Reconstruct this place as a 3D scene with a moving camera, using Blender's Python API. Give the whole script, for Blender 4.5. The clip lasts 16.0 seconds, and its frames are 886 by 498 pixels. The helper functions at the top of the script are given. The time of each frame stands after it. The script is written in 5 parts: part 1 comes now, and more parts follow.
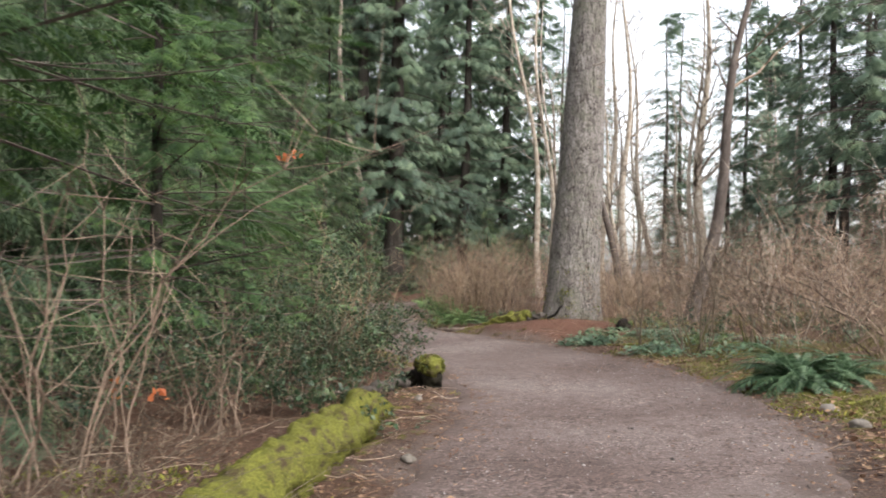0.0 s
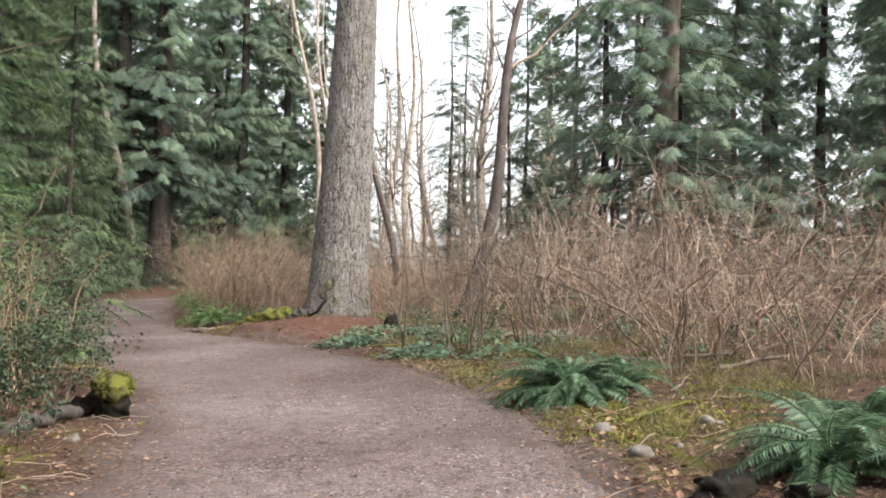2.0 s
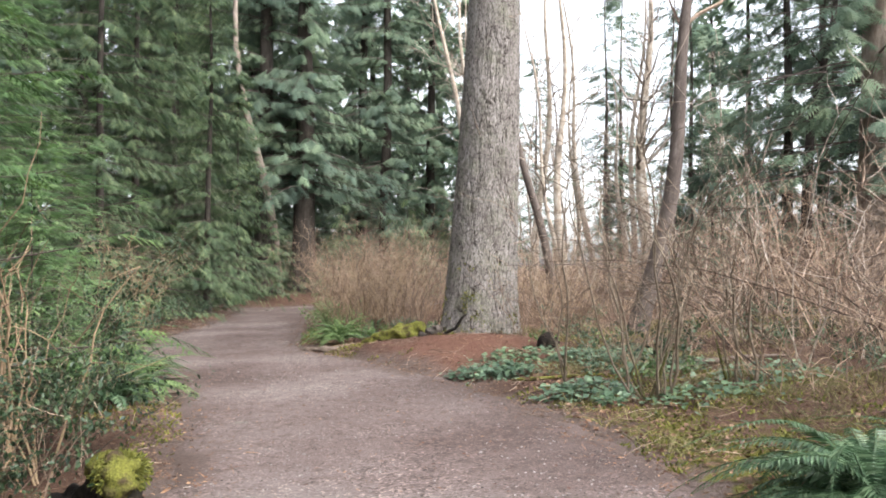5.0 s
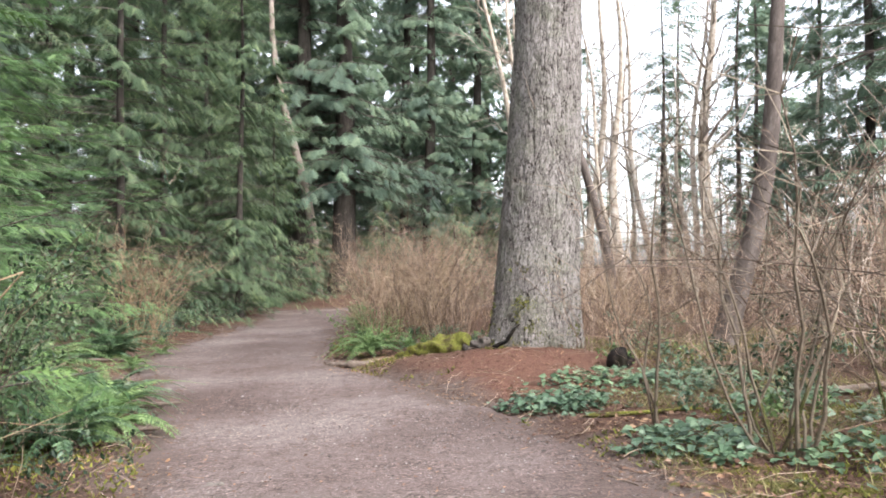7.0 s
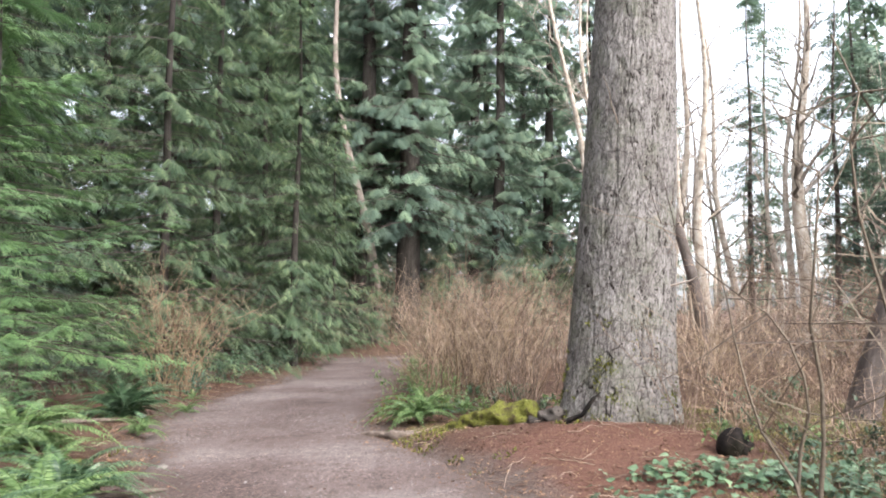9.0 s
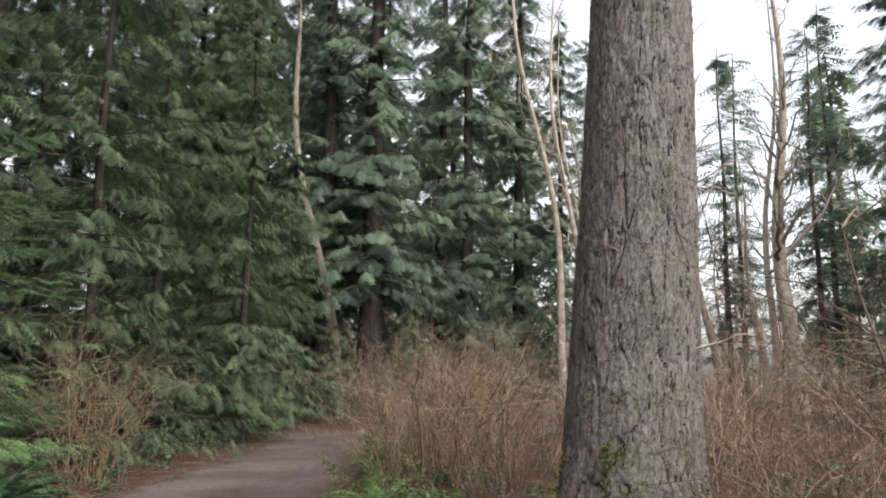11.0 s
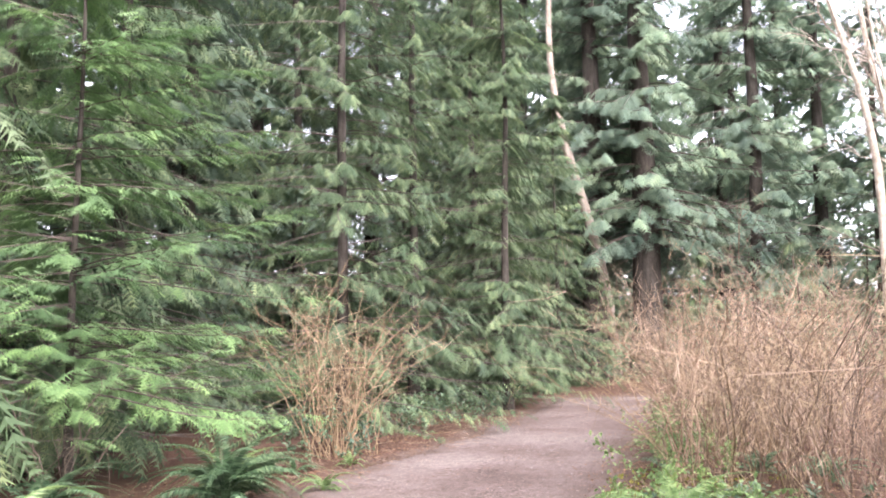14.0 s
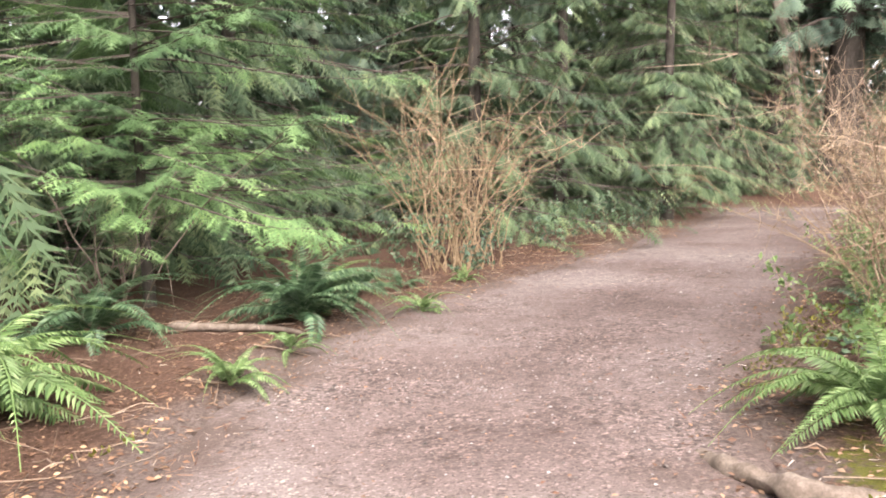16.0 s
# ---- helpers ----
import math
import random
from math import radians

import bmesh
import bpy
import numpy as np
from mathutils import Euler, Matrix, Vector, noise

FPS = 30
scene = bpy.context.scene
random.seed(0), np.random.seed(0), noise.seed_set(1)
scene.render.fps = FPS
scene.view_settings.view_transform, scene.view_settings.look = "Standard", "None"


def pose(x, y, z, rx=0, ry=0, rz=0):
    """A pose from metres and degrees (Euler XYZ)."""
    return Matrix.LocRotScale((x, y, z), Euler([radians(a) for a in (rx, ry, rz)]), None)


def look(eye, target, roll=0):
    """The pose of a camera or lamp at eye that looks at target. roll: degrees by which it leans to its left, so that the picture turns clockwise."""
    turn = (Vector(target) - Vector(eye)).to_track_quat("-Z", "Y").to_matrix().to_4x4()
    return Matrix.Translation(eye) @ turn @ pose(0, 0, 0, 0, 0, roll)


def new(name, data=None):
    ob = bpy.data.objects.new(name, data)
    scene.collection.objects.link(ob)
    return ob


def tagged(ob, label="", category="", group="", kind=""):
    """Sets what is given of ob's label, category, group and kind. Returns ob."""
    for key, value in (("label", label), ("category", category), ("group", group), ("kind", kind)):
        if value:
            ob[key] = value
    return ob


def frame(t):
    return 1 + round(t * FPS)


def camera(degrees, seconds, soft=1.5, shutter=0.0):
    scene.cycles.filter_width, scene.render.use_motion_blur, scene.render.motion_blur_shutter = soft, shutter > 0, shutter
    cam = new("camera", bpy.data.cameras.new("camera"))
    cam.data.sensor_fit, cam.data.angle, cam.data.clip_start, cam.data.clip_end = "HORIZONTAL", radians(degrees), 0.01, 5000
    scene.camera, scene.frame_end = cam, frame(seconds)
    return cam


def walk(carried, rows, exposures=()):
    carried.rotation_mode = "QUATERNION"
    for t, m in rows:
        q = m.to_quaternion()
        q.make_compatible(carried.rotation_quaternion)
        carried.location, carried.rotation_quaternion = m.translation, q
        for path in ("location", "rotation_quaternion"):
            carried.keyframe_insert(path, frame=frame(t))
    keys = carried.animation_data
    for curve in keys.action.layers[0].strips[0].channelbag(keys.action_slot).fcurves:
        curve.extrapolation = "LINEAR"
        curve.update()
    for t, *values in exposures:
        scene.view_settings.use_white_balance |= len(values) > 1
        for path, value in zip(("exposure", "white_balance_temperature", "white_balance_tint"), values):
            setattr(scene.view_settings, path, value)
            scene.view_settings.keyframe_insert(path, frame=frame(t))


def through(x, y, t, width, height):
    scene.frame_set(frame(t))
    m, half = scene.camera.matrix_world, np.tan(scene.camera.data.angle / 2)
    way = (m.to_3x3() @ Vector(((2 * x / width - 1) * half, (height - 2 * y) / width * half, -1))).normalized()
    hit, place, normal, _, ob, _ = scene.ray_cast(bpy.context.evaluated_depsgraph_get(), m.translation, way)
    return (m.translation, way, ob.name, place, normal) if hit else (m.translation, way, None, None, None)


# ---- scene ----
cam = camera(57.5, 16.0, soft=1.8, shutter=0.2)
PATH = [
    (0, (1.08, 2.913, 1.324), (1.003, 4.911, 1.387), -0.6),
    (0.5, (1.325, 3.492, 1.301), (1.453, 5.487, 1.357), -0.6),
    (1, (1.458, 4.016, 1.262), (1.762, 5.992, 1.323), -0.5),
    (1.5, (1.652, 4.448, 1.261), (2.072, 6.402, 1.324), -0.6),
    (2, (1.873, 4.851, 1.294), (2.3, 6.804, 1.333), -0.7),
    (2.5, (2.018, 5.329, 1.315), (2.421, 7.288, 1.342), -0.6),
    (3, (2.159, 5.79, 1.314), (2.436, 7.77, 1.346), -1.3),
    (3.5, (2.232, 6.28, 1.312), (2.358, 8.276, 1.357), -2.5),
    (4, (2.241, 6.764, 1.374), (2.35, 8.76, 1.431), -2.5),
    (4.2, (2.251, 6.967, 1.364), (2.346, 8.963, 1.42), -2.1),
    (6.3, (2.354, 9.196, 1.412), (2.355, 11.196, 1.456), -2.3),
    (6.5, (2.331, 9.424, 1.421), (2.319, 11.424, 1.472), -2.2),
    (7, (2.358, 9.927, 1.396), (2.297, 11.925, 1.446), -1.9),
    (7.5, (2.343, 10.417, 1.399), (2.255, 12.414, 1.446), -1.5),
    (8, (2.332, 10.941, 1.418), (2.199, 12.936, 1.464), -1.1),
    (8.5, (2.382, 11.441, 1.465), (2.158, 13.428, 1.511), -1.3),
    (9, (2.416, 11.981, 1.486), (2.182, 13.961, 1.648), -1.3),
    (9.5, (2.406, 12.468, 1.508), (2.179, 14.44, 1.752), -1.2),
    (10, (2.365, 12.96, 1.509), (2.161, 14.929, 1.797), -0.8),
    (10.2, (2.337, 13.182, 1.511), (2.151, 15.152, 1.803), -1.0),
    (12.3, (2.108, 15.126, 1.569), (1.976, 17.079, 1.971), -1.6),
    (12.5, (2.087, 15.286, 1.584), (1.82, 17.225, 1.993), -2.3),
    (13, (1.978, 15.739, 1.549), (1.553, 17.651, 1.958), -1.9),
    (13.5, (1.879, 16.187, 1.499), (1.282, 18.065, 1.841), -3.1),
    (14, (1.746, 16.62, 1.457), (0.955, 18.438, 1.716), -2.3),
    (14.5, (1.591, 17.158, 1.392), (0.761, 18.975, 1.494), -1.9),
    (15, (1.532, 17.66, 1.375), (0.654, 19.457, 1.319), -1.6),
    (15.5, (1.405, 18.123, 1.343), (0.376, 19.836, 1.254), -1.8),
    (16, (1.279, 18.561, 1.35), (0.121, 20.179, 1.15), -2.0),
]

EXPOSURES = [(0.0, 1.72, 6450, 10), (0.5, 1.62, 6450, 10), (1.0, 1.75, 6450, 10), (1.5, 1.9, 6450, 10), (3.0, 2.02, 6400, 10), (4.0, 2.07, 6350, 10), (6.5, 2.3, 6200, 11), (8.5, 2.38, 6150, 11), (9.0, 2.38, 6120, 11),
             (9.5, 1.8, 6200, 11), (10.0, 1.37, 6300, 10), (12.5, 1.88, 6500, 13), (13.0, 2.67, 6350, 14), (13.5, 2.85, 6350, 18), (14.0, 3.1, 6280, 20), (14.5, 3.17, 6420, 19), (15.0, 3.12, 6500, 18), (15.5, 3.02, 6550, 17), (16.0, 2.93, 6680, 15)]
walk(cam, [(t, look(eye, target, roll)) for t, eye, target, roll in PATH], EXPOSURES)

# ---- sky and light: bright overcast ----
world = bpy.data.worlds.new("overcast_sky")
scene.world = world
world.use_nodes = True
wn, wl = world.node_tree.nodes, world.node_tree.links
sky = wn.new("ShaderNodeTexSky")
sky.sky_type, sky.sun_disc = "NISHITA", False
sky.sun_elevation, sky.sun_rotation = radians(50), radians(133)
sky.air_density, sky.dust_density, sky.ozone_density = 1.0, 3.0, 1.0
haze = wn.new("ShaderNodeHueSaturation")
haze.inputs["Saturation"].default_value = 0.25
wl.new(sky.outputs[0], haze.inputs["Color"])
wl.new(haze.outputs[0], wn["Background"].inputs["Color"])
wn["Background"].inputs["Strength"].default_value = 0.15
sun = new("sun", bpy.data.lights.new("sun", "SUN"))
sun.data.energy, sun.data.angle, sun.data.color = 1.1, radians(30), (1.0, 0.95, 0.88)
sun.matrix_world = look((34, -12, 50), (0, 20, 0))

# ---- materials ----
def shader(name, rough=0.8, spec=0.3):
    m = bpy.data.materials.new(name)
    m.use_nodes = True
    n, l = m.node_tree.nodes, m.node_tree.links
    b = n["Principled BSDF"]
    b.inputs["Roughness"].default_value = rough
    b.inputs["Specular IOR Level"].default_value = spec
    return m, n, l, b


def noise_tex(n, l, scale, detail=4.0, rough=0.6, stretch=None, space="Object"):
    co = n.new("ShaderNodeTexCoord")
    mp = n.new("ShaderNodeMapping")
    mp.inputs["Scale"].default_value = stretch or (1, 1, 1)
    tx = n.new("ShaderNodeTexNoise")
    tx.inputs["Scale"].default_value, tx.inputs["Detail"].default_value, tx.inputs["Roughness"].default_value = scale, detail, rough
    l.new(co.outputs[space], mp.inputs[0])
    l.new(mp.outputs[0], tx.inputs["Vector"])
    return tx


def ramp(n, l, src, stops):
    r = n.new("ShaderNodeValToRGB")
    while len(r.color_ramp.elements) < len(stops):
        r.color_ramp.elements.new(0.5)
    for e, (p, c) in zip(r.color_ramp.elements, stops):
        e.position, e.color = p, (*c, 1)
    l.new(src, r.inputs[0])
    return r


def mix(n, l, a, b, fac, how="MIX"):
    m = n.new("ShaderNodeMix")
    m.data_type, m.blend_type = "RGBA", how
    for sock, v in ((m.inputs[0], fac), (m.inputs[6], a), (m.inputs[7], b)):
        if isinstance(v, (int, float)):
            sock.default_value = v
        elif isinstance(v, tuple):
            sock.default_value = (*v, 1)
        else:
            l.new(v, sock)
    return m.outputs[2]


def bump(n, l, b, height, strength, dist):
    k = n.new("ShaderNodeBump")
    k.inputs["Strength"].default_value, k.inputs["Distance"].default_value = strength, dist
    l.new(height, k.inputs["Height"])
    l.new(k.outputs[0], b.inputs["Normal"])


def leaf_mat(name, dark, mid, light, through=0.4, rough=0.55, patch=0.6):
    """Foliage: leaf-to-leaf variation, larger light and dark patches, some light passing through."""
    m, n, l, b = shader(name, rough, 0.35)
    geo = n.new("ShaderNodeNewGeometry")
    own = ramp(n, l, geo.outputs["Random Per Island"], [(0, dark), (0.55, mid), (1, light)])
    big = noise_tex(n, l, patch, 3)
    tone = ramp(n, l, big.outputs[0], [(0.35, (0.6, 0.62, 0.66)), (0.65, (1.15, 1.12, 0.95))])
    col = mix(n, l, own.outputs[0], tone.outputs[0], 1.0, "MULTIPLY")
    l.new(col, b.inputs["Base Color"])
    tr = n.new("ShaderNodeBsdfTranslucent")
    l.new(col, tr.inputs[0])
    ms = n.new("ShaderNodeMixShader")
    ms.inputs[0].default_value = through
    l.new(b.outputs[0], ms.inputs[1])
    l.new(tr.outputs[0], ms.inputs[2])
    l.new(ms.outputs[0], n["Material Output"].inputs[0])
    return m


def twig_mat(name, a, b_, c):
    m, n, l, b = shader(name, 0.75, 0.25)
    geo = n.new("ShaderNodeNewGeometry")
    own = ramp(n, l, geo.outputs["Random Per Island"], [(0, a), (0.5, b_), (1, c)])
    grain = noise_tex(n, l, 25, 3)
    tone = ramp(n, l, grain.outputs[0], [(0.3, (0.65, 0.65, 0.65)), (0.7, (1.2, 1.2, 1.2))])
    l.new(mix(n, l, own.outputs[0], tone.outputs[0], 1.0, "MULTIPLY"), b.inputs["Base Color"])
    return m


def bark_mat(name, dark, mid, light, moss=None, scale=6.0, stretch=(1, 1, 0.25), amount=0.5, relief=0.6, deep=0.01):
    m, n, l, b = shader(name, 0.9, 0.15)
    t1 = noise_tex(n, l, scale, 6, 0.7, stretch)
    t2 = noise_tex(n, l, 1.3, 3)
    t3 = noise_tex(n, l, scale * 9, 4, 0.7, stretch)
    c = ramp(n, l, t1.outputs[0], [(0.28, dark), (0.5, mid), (0.72, light)]).outputs[0]
    tone = ramp(n, l, t3.outputs[0], [(0.3, (0.7, 0.7, 0.7)), (0.7, (1.2, 1.2, 1.2))])
    c = mix(n, l, c, tone.outputs[0], 0.8, "MULTIPLY")
    if moss:
        k = ramp(n, l, t2.outputs[0], [(0.5, (0, 0, 0)), (0.68, (amount, amount, amount))])
        c = mix(n, l, c, moss, k.outputs[0])
    l.new(c, b.inputs["Base Color"])
    bump(n, l, b, t3.outputs[0], relief, deep)
    return m


def fir_bark_mat():
    """Grey plated fir bark: fine scaly grain, thin dark cracks, faint green lichen."""
    m, n, l, b = shader("fir_bark", 0.95, 0.1)
    grain = noise_tex(n, l, 34, 7, 0.78, (1, 1, 0.55))
    tone = noise_tex(n, l, 5, 5, 0.7, (1, 1, 0.5))
    c = ramp(n, l, grain.outputs[0], [(0.3, (0.055, 0.046, 0.04)), (0.47, (0.2, 0.182, 0.168)), (0.62, (0.295, 0.272, 0.254)), (0.8, (0.41, 0.388, 0.368))]).outputs[0]
    c = mix(n, l, c, ramp(n, l, tone.outputs[0], [(0.3, (0.68, 0.65, 0.63)), (0.7, (1.2, 1.2, 1.2))]).outputs[0], 1.0, "MULTIPLY")
    co = n.new("ShaderNodeTexCoord")
    bend = noise_tex(n, l, 9, 5, 0.7)
    warp = n.new("ShaderNodeVectorMath")
    warp.operation = "MULTIPLY_ADD"
    l.new(bend.outputs["Color"], warp.inputs[0])
    warp.inputs[1].default_value = (0.16, 0.16, 0.2)
    l.new(co.outputs["Object"], warp.inputs[2])
    squash = n.new("ShaderNodeVectorMath")
    squash.operation = "MULTIPLY"
    l.new(warp.outputs[0], squash.inputs[0])
    squash.inputs[1].default_value = (1, 1, 0.3)
    vo = n.new("ShaderNodeTexVoronoi")
    vo.feature = "DISTANCE_TO_EDGE"
    vo.inputs["Scale"].default_value = 11
    l.new(squash.outputs[0], vo.inputs["Vector"])
    crack = ramp(n, l, vo.outputs["Distance"], [(0.012, (0.3, 0.28, 0.27)), (0.06, (1, 1, 1))]).outputs[0]
    c = mix(n, l, c, crack, 0.8, "MULTIPLY")
    lichen = noise_tex(n, l, 2.2, 6, 0.75)
    k = ramp(n, l, lichen.outputs[0], [(0.48, (0, 0, 0)), (0.68, (0.5, 0.5, 0.5))])
    c = mix(n, l, c, (0.15, 0.158, 0.1), k.outputs[0])
    l.new(c, b.inputs["Base Color"])
    bump(n, l, b, grain.outputs[0], 1.0, 0.03)
    return m


def mossy_mat(name, under, dark, light):
    m, n, l, b = shader(name, 0.95, 0.1)
    t1, t2 = noise_tex(n, l, 9, 5), noise_tex(n, l, 70, 4)
    moss = ramp(n, l, t2.outputs[0], [(0.3, dark), (0.7, light)]).outputs[0]
    k = ramp(n, l, t1.outputs[0], [(0.36, (0, 0, 0)), (0.5, (1, 1, 1))]).outputs[0]
    l.new(mix(n, l, under, moss, k), b.inputs["Base Color"])
    bump(n, l, b, t2.outputs[0], 0.9, 0.02)
    return m


def gravel_mat():
    m, n, l, b = shader("packed_gravel", 0.9, 0.2)
    co = n.new("ShaderNodeTexCoord")
    vo = n.new("ShaderNodeTexVoronoi")
    vo.inputs["Scale"].default_value = 85
    l.new(co.outputs["Object"], vo.inputs["Vector"])
    sand = noise_tex(n, l, 220, 4, 0.8)
    wide = noise_tex(n, l, 0.45, 3, 0.5)
    damp = noise_tex(n, l, 5.5, 6, 0.75)
    base = ramp(n, l, wide.outputs[0], [(0.34, (0.07, 0.05, 0.044)), (0.5, (0.1, 0.076, 0.069)), (0.68, (0.135, 0.11, 0.102))]).outputs[0]
    chips = ramp(n, l, vo.outputs["Color"], [(0.12, (0.5, 0.47, 0.46)), (0.3, (0.97, 0.97, 0.97)), (0.76, (1.06, 1.06, 1.06)), (0.86, (2.0, 1.94, 1.88))]).outputs[0]
    base = mix(n, l, base, chips, 0.85, "MULTIPLY")
    vo2 = n.new("ShaderNodeTexVoronoi")
    vo2.inputs["Scale"].default_value = 42
    l.new(co.outputs["Object"], vo2.inputs["Vector"])
    loose = ramp(n, l, noise_tex(n, l, 1.1, 4, 0.6).outputs[0], [(0.42, (0.15, 0.15, 0.15)), (0.62, (0.9, 0.9, 0.9))]).outputs[0]
    grit = ramp(n, l, vo2.outputs["Color"], [(0.15, (0.38, 0.355, 0.34)), (0.4, (0.9, 0.9, 0.9)), (0.7, (1.12, 1.12, 1.12)), (0.88, (1.95, 1.91, 1.87))]).outputs[0]
    base = mix(n, l, base, mix(n, l, (1, 1, 1), grit, loose), 1.0, "MULTIPLY")
    spots = ramp(n, l, damp.outputs[0], [(0.34, (0.55, 0.5, 0.47)), (0.47, (0.95, 0.94, 0.94)), (0.65, (1.12, 1.12, 1.12))]).outputs[0]
    base = mix(n, l, base, spots, 0.9, "MULTIPLY")
    fine = ramp(n, l, sand.outputs[0], [(0.35, (0.72, 0.72, 0.72)), (0.65, (1.25, 1.25, 1.25))]).outputs[0]
    base = mix(n, l, base, fine, 0.8, "MULTIPLY")
    at_ = n.new("ShaderNodeAttribute")
    at_.attribute_name = "verge"
    earth = ramp(n, l, sand.outputs[0], [(0.3, (0.03, 0.021, 0.017)), (0.7, (0.095, 0.066, 0.055))]).outputs[0]
    l.new(mix(n, l, base, earth, at_.outputs["Fac"]), b.inputs["Base Color"])
    bump(n, l, b, vo2.outputs["Distance"], 0.5, 0.008)
    return m


def forest_floor_mat():
    """Needle litter, soil and moss; the share of moss and of red litter is given by an attribute on the ground."""
    m, n, l, b = shader("forest_floor", 0.95, 0.1)
    at = n.new("ShaderNodeAttribute")
    at.attribute_name = "cover"
    sp = n.new("ShaderNodeSeparateColor")
    l.new(at.outputs["Color"], sp.inputs[0])
    f1, f2, f3 = noise_tex(n, l, 40, 6, 0.8), noise_tex(n, l, 3.5, 7, 0.75), noise_tex(n, l, 130, 3, 0.8)
    soil = ramp(n, l, f1.outputs[0], [(0.3, (0.016, 0.011, 0.008)), (0.5, (0.05, 0.034, 0.023)), (0.7, (0.12, 0.082, 0.056))]).outputs[0]
    red = ramp(n, l, f1.outputs[0], [(0.3, (0.04, 0.02, 0.014)), (0.5, (0.1, 0.05, 0.036)), (0.72, (0.19, 0.11, 0.078))]).outputs[0]
    moss = ramp(n, l, f3.outputs[0], [(0.3, (0.035, 0.04, 0.008)), (0.7, (0.15, 0.145, 0.025))]).outputs[0]
    c = mix(n, l, soil, red, sp.outputs[1])
    dirt = ramp(n, l, f1.outputs[0], [(0.3, (0.05, 0.035, 0.029)), (0.5, (0.1, 0.075, 0.065)), (0.7, (0.16, 0.13, 0.118))]).outputs[0]
    c = mix(n, l, c, dirt, sp.outputs[2])
    th = n.new("ShaderNodeMath")
    th.operation = "MULTIPLY_ADD"
    l.new(f2.outputs[0], th.inputs[0])
    th.inputs[1].default_value = 1.0
    sh = n.new("ShaderNodeMath")
    sh.operation = "SUBTRACT"
    l.new(sp.outputs[0], sh.inputs[0])
    sh.inputs[1].default_value = 0.62
    l.new(sh.outputs[0], th.inputs[2])
    k = ramp(n, l, th.outputs[0], [(0.4, (0, 0, 0)), (0.5, (0.9, 0.9, 0.9))]).outputs[0]
    l.new(mix(n, l, c, moss, k), b.inputs["Base Color"])
    bump(n, l, b, f1.outputs[0], 0.8, 0.03)
    return m


def stone_mat():
    m, n, l, b = shader("pale_stone", 0.85, 0.3)
    oi = n.new("ShaderNodeObjectInfo")
    t1 = noise_tex(n, l, 14, 6, 0.7)
    c = ramp(n, l, t1.outputs[0], [(0.3, (0.08, 0.069, 0.058)), (0.6, (0.165, 0.147, 0.128)), (0.8, (0.25, 0.226, 0.205))]).outputs[0]
    tone = ramp(n, l, oi.outputs["Random"], [(0, (0.75, 0.73, 0.7)), (1, (1.1, 1.08, 1.08))]).outputs[0]
    l.new(mix(n, l, c, tone, 1.0, "MULTIPLY"), b.inputs["Base Color"])
    bump(n, l, b, t1.outputs[0], 0.5, 0.01)
    return m


